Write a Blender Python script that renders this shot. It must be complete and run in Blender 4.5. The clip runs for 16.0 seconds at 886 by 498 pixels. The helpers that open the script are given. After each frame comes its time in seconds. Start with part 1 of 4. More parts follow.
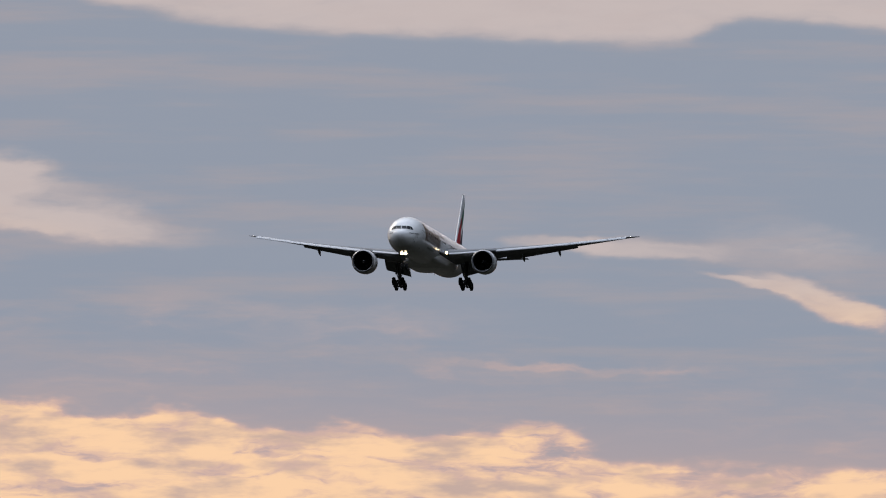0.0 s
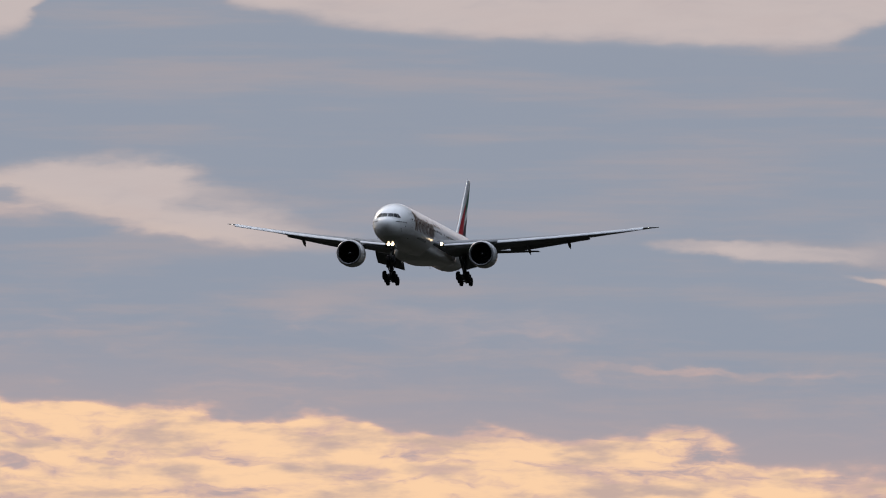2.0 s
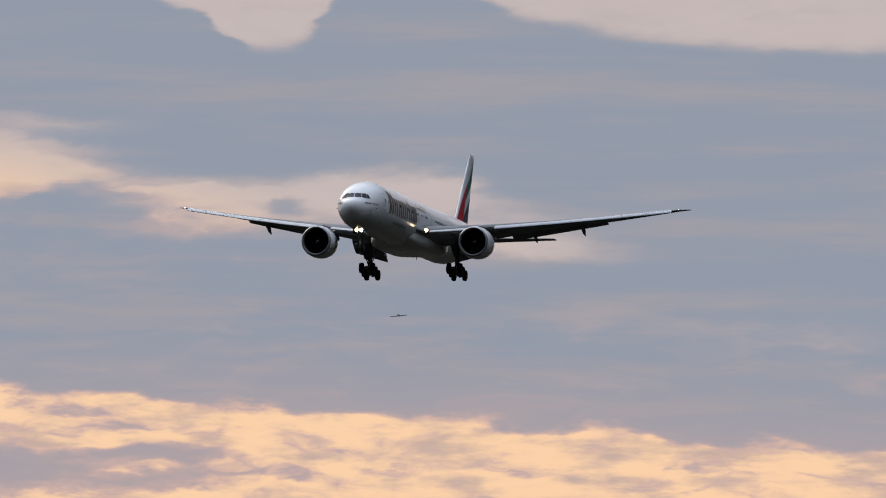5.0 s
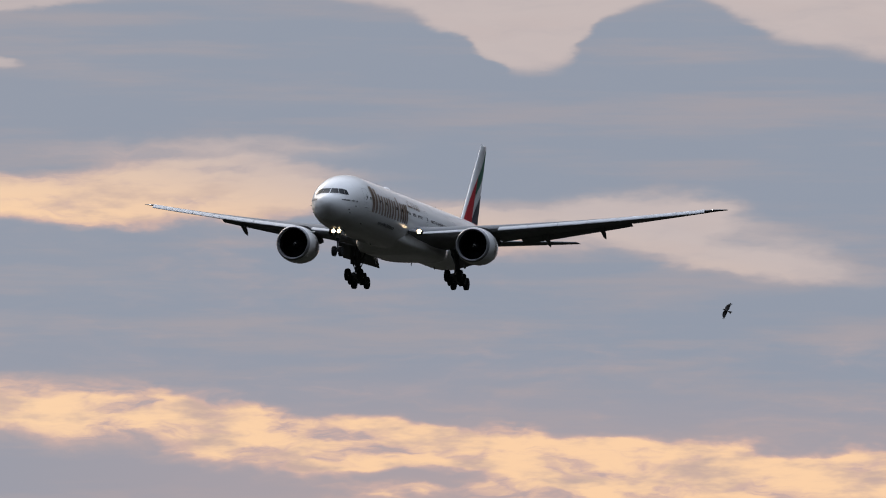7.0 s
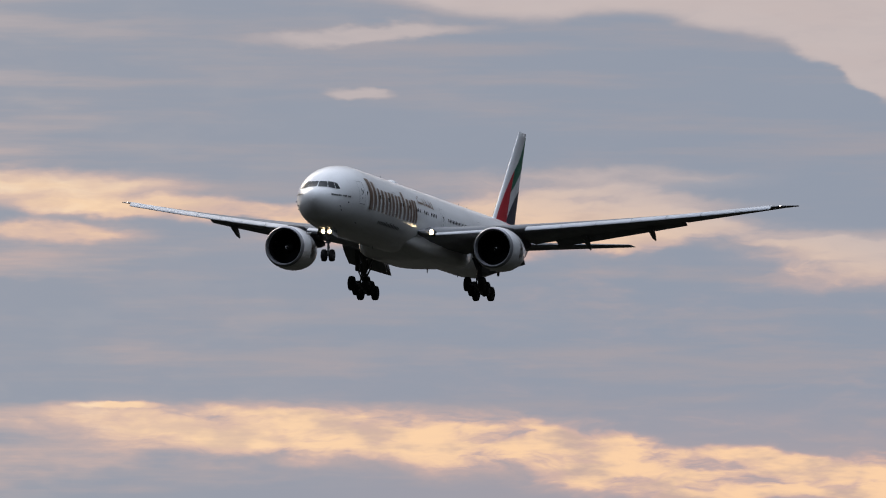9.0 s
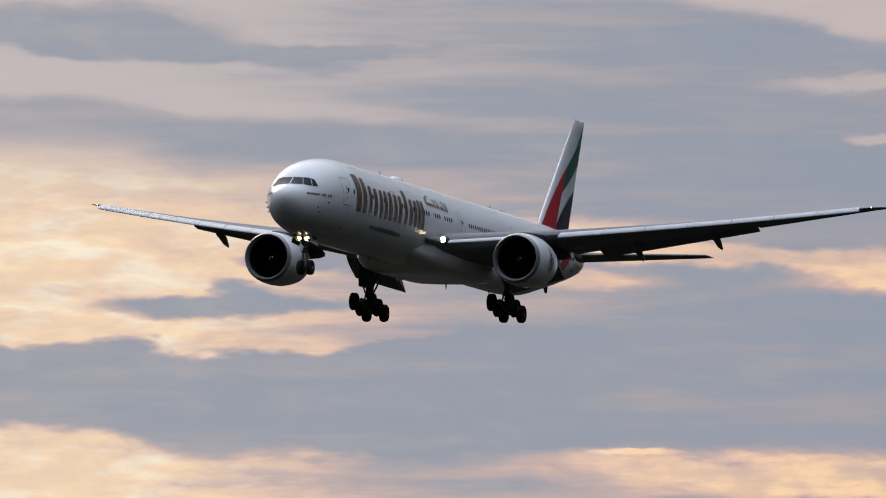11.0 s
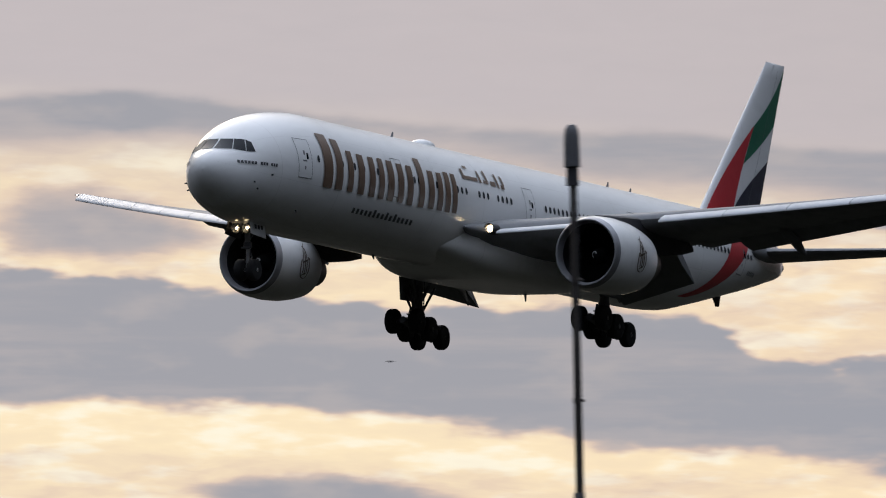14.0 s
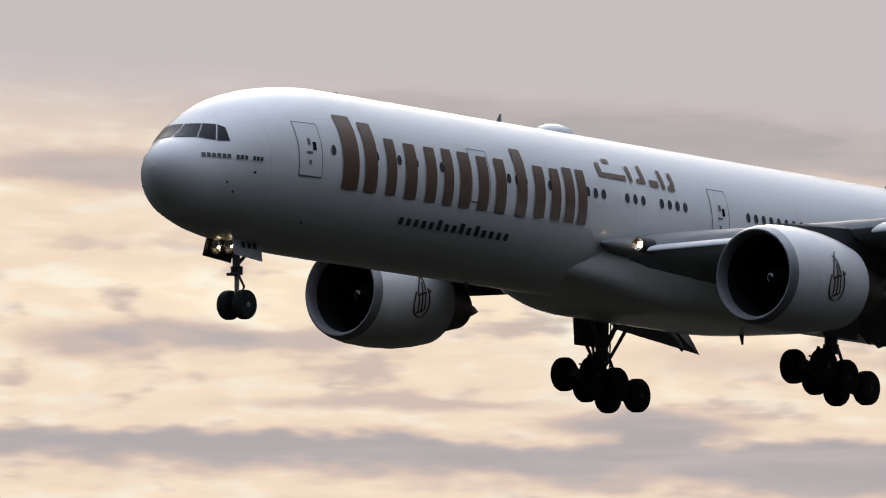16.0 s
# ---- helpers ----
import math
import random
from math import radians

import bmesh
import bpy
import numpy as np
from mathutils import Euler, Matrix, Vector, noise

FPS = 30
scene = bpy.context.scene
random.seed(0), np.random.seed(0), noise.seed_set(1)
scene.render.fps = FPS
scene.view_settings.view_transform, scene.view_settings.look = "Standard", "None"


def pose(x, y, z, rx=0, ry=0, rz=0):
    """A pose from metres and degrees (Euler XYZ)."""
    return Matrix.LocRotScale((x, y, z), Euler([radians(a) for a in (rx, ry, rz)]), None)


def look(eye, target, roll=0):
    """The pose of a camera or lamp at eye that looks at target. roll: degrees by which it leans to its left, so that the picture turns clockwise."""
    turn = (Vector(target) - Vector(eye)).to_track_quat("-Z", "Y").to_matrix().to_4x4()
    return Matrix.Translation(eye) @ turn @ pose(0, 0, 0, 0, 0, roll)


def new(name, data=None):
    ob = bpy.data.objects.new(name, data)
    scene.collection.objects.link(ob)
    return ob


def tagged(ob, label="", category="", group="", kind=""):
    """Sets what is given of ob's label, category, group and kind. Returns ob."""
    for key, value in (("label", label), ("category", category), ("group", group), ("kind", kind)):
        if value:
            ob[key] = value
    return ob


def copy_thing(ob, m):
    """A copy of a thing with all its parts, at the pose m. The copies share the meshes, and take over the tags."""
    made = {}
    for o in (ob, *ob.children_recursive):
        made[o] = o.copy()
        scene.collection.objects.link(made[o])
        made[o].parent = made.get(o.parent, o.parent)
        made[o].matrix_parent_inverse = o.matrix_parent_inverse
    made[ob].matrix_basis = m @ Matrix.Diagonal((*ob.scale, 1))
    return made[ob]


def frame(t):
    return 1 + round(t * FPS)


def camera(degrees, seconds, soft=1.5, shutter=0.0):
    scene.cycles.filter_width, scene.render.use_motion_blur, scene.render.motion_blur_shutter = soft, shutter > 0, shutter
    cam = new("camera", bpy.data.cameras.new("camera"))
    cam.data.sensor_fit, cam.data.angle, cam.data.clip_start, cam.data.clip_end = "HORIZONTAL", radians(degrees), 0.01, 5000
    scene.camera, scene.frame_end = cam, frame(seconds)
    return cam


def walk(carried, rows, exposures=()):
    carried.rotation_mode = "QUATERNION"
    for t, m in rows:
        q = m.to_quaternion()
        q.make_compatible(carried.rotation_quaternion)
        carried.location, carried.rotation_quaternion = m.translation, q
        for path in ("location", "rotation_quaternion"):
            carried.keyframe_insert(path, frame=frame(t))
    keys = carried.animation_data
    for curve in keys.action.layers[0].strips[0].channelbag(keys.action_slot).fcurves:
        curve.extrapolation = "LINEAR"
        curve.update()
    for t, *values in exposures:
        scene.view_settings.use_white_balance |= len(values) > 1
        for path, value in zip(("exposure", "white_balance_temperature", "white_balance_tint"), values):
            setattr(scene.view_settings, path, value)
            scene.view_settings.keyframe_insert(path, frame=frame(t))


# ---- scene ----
# Telephoto pan from beside an approach path: an airliner on short final before a sunset cloud deck.
cam = camera(5.372, 16.0, soft=1.05, shutter=0.25)
EYE = 1.7
PAN = [
    (0.0, 11.059, 3.002), (0.5, 11.270, 3.009), (1.0, 11.485, 3.016), (1.5, 11.707, 3.020), (2.0, 11.951, 3.028),
    (2.5, 12.212, 3.037), (3.0, 12.483, 3.045), (3.5, 12.755, 3.050), (4.0, 13.037, 3.064), (4.5, 13.339, 3.079),
    (7.0, 15.259, 3.244), (7.5, 15.737, 3.285), (8.0, 16.277, 3.322), (8.5, 16.885, 3.360), (9.0, 17.520, 3.426),
    (9.5, 18.220, 3.531), (11.8, 22.312, 3.784), (12.0, 22.770, 3.811), (12.5, 24.019, 3.906), (13.0, 25.454, 4.005),
    (13.5, 27.146, 4.106), (14.0, 28.966, 4.212), (14.5, 31.161, 4.396), (15.0, 33.772, 4.624), (15.5, 36.837, 4.787),
    (16.0, 40.386, 4.919)]
walk(cam, [(t, pose(0, 0, EYE, 90 + pitch, 0, yaw)) for t, yaw, pitch in PAN])

# ---- world, sun ----
world = bpy.data.worlds.new("dusk_sky")
scene.world = world
world.use_nodes = True
wn = world.node_tree.nodes
sky = wn.new("ShaderNodeTexSky")
sky.sky_type = "NISHITA"
sky.sun_disc = False
SUN_EL, SUN_AZ = 25, 42
sky.sun_elevation = radians(SUN_EL)
sky.sun_rotation = radians(-SUN_AZ)
sky.air_density, sky.dust_density, sky.ozone_density = 1.0, 2.0, 1.0
wn["Background"].inputs["Strength"].default_value = 1.25
# the cloud cover is brightest overhead and dims towards the horizon
wc, ws = wn.new("ShaderNodeTexCoord"), wn.new("ShaderNodeSeparateXYZ")
wl = world.node_tree.links
wl.new(wc.outputs["Generated"], ws.inputs[0])
wz = wn.new("ShaderNodeMath")
wz.operation = "MAXIMUM"
wz.inputs[1].default_value = 0.0
wl.new(ws.outputs[2], wz.inputs[0])
wp = wn.new("ShaderNodeMath")
wp.operation = "POWER"
wp.inputs[1].default_value = 3.4
wl.new(wz.outputs[0], wp.inputs[0])
wh = wn.new("ShaderNodeHueSaturation")
wh.inputs["Saturation"].default_value = 0.45
wl.new(sky.outputs[0], wh.inputs["Color"])
wm = wn.new("ShaderNodeMix")
wm.data_type, wm.blend_type = "RGBA", "MULTIPLY"
wm.inputs[0].default_value = 1.0
wl.new(wh.outputs[0], wm.inputs[6])
wl.new(wp.outputs[0], wm.inputs[7])
wl.new(wm.outputs[2], wn["Background"].inputs["Color"])

sun_data = bpy.data.lights.new("sun", "SUN")
sun_data.energy, sun_data.angle, sun_data.color = 0.55, radians(18), (1.0, 0.86, 0.72)
sun = new("sun", sun_data)
sun.matrix_world = look((-math.sin(radians(SUN_AZ)) * 60, math.cos(radians(SUN_AZ)) * 60, 60 * math.tan(radians(SUN_EL))), (0, 0, 0))
scene.view_settings.exposure = 0.0


# ---- materials ----
def srgb(r, g, b):
    return tuple((c / 255 / 12.92 if c / 255 <= 0.04045 else ((c / 255 + 0.055) / 1.055) ** 2.4) for c in (r, g, b)) + (1.0,)


class Nodes:
    """A small builder for node trees."""

    def __init__(self, name):
        self.mat = bpy.data.materials.new(name)
        self.mat.use_nodes = True
        self.tree = self.mat.node_tree
        self.bsdf = self.tree.nodes.get("Principled BSDF")

    def add(self, kind, **settings):
        node = self.tree.nodes.new(kind)
        for key, value in settings.items():
            setattr(node, key, value)
        return node

    def put(self, socket, value):
        if isinstance(value, bpy.types.NodeSocket):
            self.tree.links.new(value, socket)
        elif value is not None:
            socket.default_value = value

    def math(self, op, a, b=None, c=None, clamp=False):
        node = self.add("ShaderNodeMath", operation=op, use_clamp=clamp)
        for i, v in enumerate((a, b, c)):
            if v is not None:
                self.put(node.inputs[i], v)
        return node.outputs[0]

    def vec(self, op, a, b=None):
        node = self.add("ShaderNodeVectorMath", operation=op)
        self.put(node.inputs[0], a)
        if b is not None:
            self.put(node.inputs[1], b)
        return node.outputs["Value"] if op in ("LENGTH", "DOT_PRODUCT") else node.outputs[0]

    def mapped(self, vector, loc=(0, 0, 0), rot=0.0, scale=(1, 1, 1), kind="TEXTURE"):
        node = self.add("ShaderNodeMapping", vector_type=kind)
        self.put(node.inputs["Vector"], vector)
        node.inputs["Location"].default_value = loc
        node.inputs["Rotation"].default_value = (0, 0, rot)
        node.inputs["Scale"].default_value = scale
        return node.outputs[0]

    def noise(self, vector, scale, detail=3.0, rough=0.5, distortion=0.0):
        node = self.add("ShaderNodeTexNoise")
        if vector is not None:
            self.put(node.inputs["Vector"], vector)
        node.inputs["Scale"].default_value, node.inputs["Detail"].default_value = scale, detail
        node.inputs["Roughness"].default_value, node.inputs["Distortion"].default_value = rough, distortion
        return node

    def smooth(self, value, a, b, c=0.0, d=1.0):
        node = self.add("ShaderNodeMapRange", interpolation_type="SMOOTHSTEP")
        for i, v in enumerate((value, a, b, c, d)):
            self.put(node.inputs[i], v)
        return node.outputs[0]

    def graph(self, value, points):
        """A smooth curve through up to 32 points (bearing, height), read at a bearing."""
        lo, hi = points[0][0], points[-1][0]
        node = self.add("ShaderNodeValToRGB")
        ramp = node.color_ramp
        ramp.interpolation = "CARDINAL"
        while len(ramp.elements) < len(points):
            ramp.elements.new(0.5)
        for element, (at, height) in zip(ramp.elements, points):
            element.position = (at - lo) / (hi - lo)
            element.color = (height / 10, height / 10, height / 10, 1)
        self.put(node.inputs[0], self.math("DIVIDE", self.math("SUBTRACT", value, lo), hi - lo, clamp=True))
        return self.math("MULTIPLY", node.outputs[0], 10.0)

    def mix(self, fac, a, b, blend="MIX"):
        node = self.add("ShaderNodeMix", data_type="RGBA", blend_type=blend)
        self.put(node.inputs[0], fac)
        self.put(node.inputs[6], a)
        self.put(node.inputs[7], b)
        return node.outputs[2]


def surface(name, colour, rough=0.5, metal=0.0, vary=0.12, scale=1.2, fine=14.0, bump=0.02, coat=0.0, streak=(1, 1, 1), spec=0.5):
    """A painted, metal or rubber surface: two scales of dirt, uneven gloss and fine relief."""
    n = Nodes(name)
    coord = n.mapped(n.add("ShaderNodeTexCoord").outputs["Object"], scale=streak)
    big, small = n.noise(coord, scale, 4.0, 0.6), n.noise(coord, fine, 3.0, 0.55)
    dirt = n.math("MULTIPLY", n.smooth(big.outputs[0], 0.42, 0.75), vary)
    spots = n.math("MULTIPLY", n.smooth(small.outputs[0], 0.5, 0.8), vary * 0.5)
    both = n.math("ADD", dirt, spots, clamp=True)
    dark = tuple(c * 0.35 for c in colour[:3]) + (1.0,)
    n.put(n.bsdf.inputs["Base Color"], n.mix(both, colour, dark))
    n.put(n.bsdf.inputs["Roughness"], n.math("ADD", n.math("MULTIPLY", big.outputs[0], 0.16), rough - 0.08))
    n.bsdf.inputs["Metallic"].default_value = metal
    n.bsdf.inputs["Specular IOR Level"].default_value = spec
    n.bsdf.inputs["Coat Weight"].default_value = coat
    n.bsdf.inputs["Coat Roughness"].default_value = 0.08
    if bump:
        b = n.add("ShaderNodeBump")
        b.inputs["Strength"].default_value, b.inputs["Distance"].default_value = 0.3, bump
        n.put(b.inputs["Height"], small.outputs[0])
        n.put(n.bsdf.inputs["Normal"], b.outputs[0])
    return n.mat


def glowing(name, colour, strength):
    n = Nodes(name)
    n.bsdf.inputs["Base Color"].default_value = (0.8, 0.8, 0.8, 1)
    n.bsdf.inputs["Emission Color"].default_value = colour
    n.bsdf.inputs["Emission Strength"].default_value = strength
    return n.mat


def skin_paint():
    """White fuselage paint with fine panel joints along and round the barrel."""
    n = Nodes("white_skin_paint")
    pos = n.add("ShaderNodeTexCoord").outputs["Object"]
    sep = n.add("ShaderNodeSeparateXYZ")
    n.put(sep.inputs[0], pos)
    ring = n.math("PINGPONG", n.math("DIVIDE", sep.outputs[1], 5.3), 0.5)
    ang = n.math("ARCTAN2", sep.outputs[2], sep.outputs[0])
    lap = n.math("PINGPONG", n.math("ADD", n.math("MULTIPLY", ang, 1.15), 0.31), 0.5)
    joint = n.math("MAXIMUM", n.math("LESS_THAN", ring, 0.004), n.math("LESS_THAN", lap, 0.005))
    big = n.noise(n.mapped(pos, scale=(1, 3, 1)), 0.9, 5.0, 0.62)
    small = n.noise(pos, 9.0, 3.0, 0.5)
    dirt = n.math("MULTIPLY", n.smooth(big.outputs[0], 0.45, 0.8), 0.16)
    dirt = n.math("ADD", dirt, n.math("MULTIPLY", joint, 0.16), clamp=True)
    n.put(n.bsdf.inputs["Base Color"], n.mix(dirt, (0.80, 0.80, 0.80, 1), (0.30, 0.29, 0.28, 1)))
    n.put(n.bsdf.inputs["Roughness"], n.math("ADD", n.math("MULTIPLY", small.outputs[0], 0.08), 0.15))
    n.bsdf.inputs["Coat Weight"].default_value = 0.04
    n.bsdf.inputs["Specular IOR Level"].default_value = 0.3
    n.bsdf.inputs["Coat Roughness"].default_value = 0.12
    b = n.add("ShaderNodeBump")
    b.inputs["Strength"].default_value, b.inputs["Distance"].default_value = 0.12, 0.03
    n.put(b.inputs["Height"], n.math("SUBTRACT", n.math("MULTIPLY", big.outputs[0], 0.5), joint))
    n.put(n.bsdf.inputs["Normal"], b.outputs[0])
    return n.mat


WHITE = skin_paint()
NACELLE_WHITE = surface("white_cowl_paint", (0.78, 0.78, 0.78, 1), 0.22, vary=0.15, coat=0.2)
GREY = surface("grey_wing_paint", (0.22, 0.225, 0.235, 1), 0.55, vary=0.3, streak=(1, 3, 1), spec=0.08)
LIGHT_GREY = surface("pale_slat_metal", (0.50, 0.51, 0.53, 1), 0.5, metal=0.05, vary=0.2, bump=0.0, spec=0.3)
DARK_GREY = surface("dark_grey_composite", (0.05, 0.05, 0.055, 1), 0.6, vary=0.3, spec=0.25)
LIP = surface("bare_inlet_lip", (0.30, 0.30, 0.32, 1), 0.42, metal=0.5, vary=0.2)
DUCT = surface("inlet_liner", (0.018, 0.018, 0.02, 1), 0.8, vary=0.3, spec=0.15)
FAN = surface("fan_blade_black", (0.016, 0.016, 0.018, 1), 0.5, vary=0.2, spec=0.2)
CORE = surface("heat_stained_metal", (0.12, 0.105, 0.09, 1), 0.5, metal=0.6, vary=0.4)
STEEL = surface("gear_steel", (0.14, 0.14, 0.15, 1), 0.5, metal=0.4, vary=0.4, fine=30)
PALE_STEEL = surface("gear_grey_paint", (0.5, 0.5, 0.52, 1), 0.45, vary=0.4, fine=30)
RUBBER = surface("tyre_rubber", (0.018, 0.018, 0.019, 1), 0.85, vary=0.3, fine=40)
HUB = surface("wheel_hub_metal", (0.45, 0.45, 0.46, 1), 0.4, metal=0.4, vary=0.3, fine=30)
GLASS = surface("dark_window_glass", (0.012, 0.014, 0.018, 1), 0.08, vary=0.05, bump=0.0, spec=0.15)
CABIN_GLASS = surface("cabin_window_glass", (0.065, 0.065, 0.072, 1), 0.2, vary=0.15, bump=0.0, spec=0.5)
SKIN_METAL = surface("bare_skin_metal", (0.62, 0.62, 0.64, 1), 0.32, metal=0.7, vary=0.2, fine=8)
FRAME = surface("door_seal_grey", (0.16, 0.16, 0.17, 1), 0.5, vary=0.1)
GOLD = surface("bronze_livery_paint", (0.16, 0.10, 0.066, 1), 0.4, vary=0.2, coat=0.2)
EMBLEM = surface("dark_bronze_emblem_paint", (0.075, 0.05, 0.036, 1), 0.4, vary=0.2)
INK = surface("dark_livery_paint", (0.05, 0.05, 0.055, 1), 0.4, vary=0.1)
RED = surface("red_livery_paint", (0.50, 0.035, 0.045, 1), 0.45, vary=0.12)
GREEN = surface("green_livery_paint", (0.012, 0.13, 0.075, 1), 0.45, vary=0.12)
BLACK = surface("blue_black_livery_paint", (0.018, 0.022, 0.04, 1), 0.45, vary=0.12)
LAMP = glowing("landing_lamp", (1.0, 0.76, 0.46, 1), 9.0)
MIRROR = surface("lamp_reflector_silver", (0.9, 0.88, 0.85, 1), 0.15, metal=1.0, vary=0.05, bump=0.0)
NAV = glowing("tip_lamp", (1.0, 0.90, 0.85, 1), 4.0)
FEATHER = surface("dark_plumage", (0.014, 0.012, 0.011, 1), 0.8, vary=0.4, scale=8, fine=60)
MAST_PAINT = surface("weathered_mast_steel", (0.065, 0.055, 0.05, 1), 0.6, metal=0.3, vary=0.4, scale=3, fine=40)
MAST_CAP = surface("grey_antenna_shell", (0.13, 0.13, 0.14, 1), 0.55, vary=0.3, scale=6, fine=40)


def cloud_deck(start, stop):
    """A stretch of the sky, from one bearing to another. The dusk sky in degrees of bearing and height: grey cloud sheets, with lit gaps between them."""
    n = Nodes("dusk_cloud_deck")
    n.tree.nodes.remove(n.bsdf)
    sep = n.add("ShaderNodeSeparateXYZ")
    n.put(sep.inputs[0], n.add("ShaderNodeTexCoord").outputs["Object"])
    x, y, z = sep.outputs
    az = n.math("MULTIPLY", n.math("ARCTAN2", n.math("MULTIPLY", x, -1.0), y), 57.29578)
    flat = n.math("SQRT", n.math("ADD", n.math("MULTIPLY", x, x), n.math("MULTIPLY", y, y)))
    el = n.math("MULTIPLY", n.math("ARCTAN2", z, flat), 57.29578)
    comb = n.add("ShaderNodeCombineXYZ")
    n.put(comb.inputs[0], az)
    n.put(comb.inputs[1], el)
    raw = comb.outputs[0]
    # ragged, wind-drawn edges
    w1 = n.noise(n.mapped(raw, scale=(1.3, 0.42, 1)), 1.0, 4.0, 0.5).outputs["Color"]
    w2 = n.noise(n.mapped(raw, loc=(7.3, 2.1, 0), scale=(0.32, 0.13, 1)), 1.0, 3.5, 0.55).outputs["Color"]
    warp = n.vec("ADD", n.vec("MULTIPLY", n.vec("SUBTRACT", w1, (0.5, 0.5, 0.5)), (0.9, 0.20, 0)),
                 n.vec("MULTIPLY", n.vec("SUBTRACT", w2, (0.5, 0.5, 0.5)), (0.26, 0.12, 0)))
    p = n.vec("ADD", raw, warp)
    long = n.noise(n.mapped(raw, scale=(2.4, 0.22, 1)), 1.0, 5.0, 0.55).outputs[0]
    total = [n.math("MULTIPLY_ADD", n.smooth(n.math("MULTIPLY_ADD", long, 5.0, n.math("SUBTRACT", az, 2.5)), 19.0, 22.8), BASE_LATE - BASE_EARLY, BASE_EARLY)]

    def streak(a, e, w, h, tilt, amount):
        d = n.vec("LENGTH", n.mapped(p, (a, e, 0), radians(tilt), (w, h, 1)))
        total[0] = n.math("MULTIPLY_ADD", n.smooth(d, 0.35, 1.25, 1.0, 0.0), amount, total[0])

    for place in STREAKS:
        if start - 1.3 * place[2] - 0.8 < place[0] < stop + 1.3 * place[2] + 0.8:
            streak(*place)

    # long cloud edges: crisp on top, frayed and soft beneath
    billow = n.noise(n.mapped(raw, loc=(2, 6, 0), scale=(0.55, 0.22, 1)), 1.0, 3.6, 0.52).outputs[0]
    frayed = n.math("MULTIPLY_ADD", n.math("SUBTRACT", billow, 0.5), 0.34, el)
    combed = n.math("MULTIPLY_ADD", n.math("SUBTRACT", billow, 0.5), 0.09, el)

    wavy = n.add("ShaderNodeSeparateXYZ")
    n.put(wavy.inputs[0], warp)
    bent = n.math("MULTIPLY_ADD", wavy.outputs[0], 0.9, az)

    def over(height, edge, soft_low, soft_high):
        return n.smooth(n.math("SUBTRACT", height, n.graph(bent, edge)), soft_low, soft_high)

    def layer(amount, *masks):
        value = masks[0]
        for mask in masks[1:]:
            value = n.math("MULTIPLY", value, mask)
        total[0] = n.math("MULTIPLY_ADD", value, amount, total[0])

    if start < 21:
        layer(0.72, over(combed, PALE_EDGE, -0.04, 0.10), n.smooth(az, 20.5, 18.5))
        layer(0.80, over(frayed, BAND_TOP, 0.07, -0.05), over(frayed, BAND_LOW, -0.10, 0.12), n.smooth(az, 20.8, 18.5), n.graph(az, BAND_GLOW))
    if stop > 19:
        layer(-1.25, over(frayed, BANK_TOP, 0.05, -0.09), over(frayed, BANK_LOW, -0.14, 0.16), n.smooth(az, 19.4, 21.0), n.graph(az, BANK_DEPTH))
        layer(-0.48, over(combed, SHELF_TOP, 0.03, -0.07), over(combed, SHELF_TOP, -0.46, -0.14), n.smooth(az, 19.6, 21.5), n.smooth(az, 35.0, 31.0))
    curd = n.noise(n.mapped(p, loc=(3, 1, 0), scale=(0.48, 0.12, 1)), 1.0, 4.5, 0.58).outputs[0]
    wide = n.noise(n.mapped(p, loc=(1, 5, 0), scale=(1.6, 0.40, 1)), 1.0, 4.0, 0.55).outputs[0]
    opened = n.math("MINIMUM", n.math("MAXIMUM", total[0], -0.1), n.math("MULTIPLY_ADD", n.smooth(az, 19.0, 25.0), 0.24, 0.80))
    broken = n.math("MULTIPLY", n.math("MULTIPLY_ADD", curd, 4.2, -2.1), n.math("MULTIPLY_ADD", n.smooth(opened, 0.1, 0.8), 0.50, 0.12))
    # lit gaps: peach low down, pale pink-grey higher up; the limit climbs along the pan
    limit = n.math("ADD", n.math("MULTIPLY_ADD", n.smooth(az, 11.0, 19.0), 1.3, 2.2), n.math("MULTIPLY", n.math("MAXIMUM", n.math("SUBTRACT", az, 18.0), 0.0), 0.076))
    rise = n.smooth(n.math("SUBTRACT", el, limit), -0.1, 0.8)
    calm = n.math("MULTIPLY", n.math("MULTIPLY_ADD", rise, -0.7, 1.0), n.math("MULTIPLY_ADD", n.smooth(az, 16.0, 21.0), -0.72, 1.0))
    calm = n.math("MULTIPLY", calm, n.smooth(az, 30.0, 36.0, 1.0, 0.5))
    gap = n.math("ADD", opened, n.math("MULTIPLY", calm, n.math("ADD", broken, n.math("MULTIPLY_ADD", wide, 0.4, -0.2))))
    gap = n.smooth(gap, -0.05, 1.0)
    # cloud undersides: slate blue early in the pan, mauve grey towards the glow
    late = n.smooth(az, 15.0, 30.0)
    dusk = n.smooth(az, 31.0, 37.0)
    slate = n.mix(dusk, n.mix(late, srgb(146, 154, 169), srgb(163, 163, 170)), srgb(178, 171, 172))
    mauve = n.mix(dusk, n.mix(late, srgb(161, 158, 166), srgb(177, 172, 175)), srgb(193, 182, 180))
    thread = n.noise(n.mapped(raw, loc=(8, 3, 0), scale=(0.9, 0.075, 1)), 1.0, 4.0, 0.6).outputs[0]
    shade = n.math("MULTIPLY_ADD", thread, 0.30, n.math("MULTIPLY_ADD", gap, 0.5, n.math("SUBTRACT", long, 0.15)))
    cloud = n.mix(n.smooth(shade, 0.45, 0.77), slate, mauve)
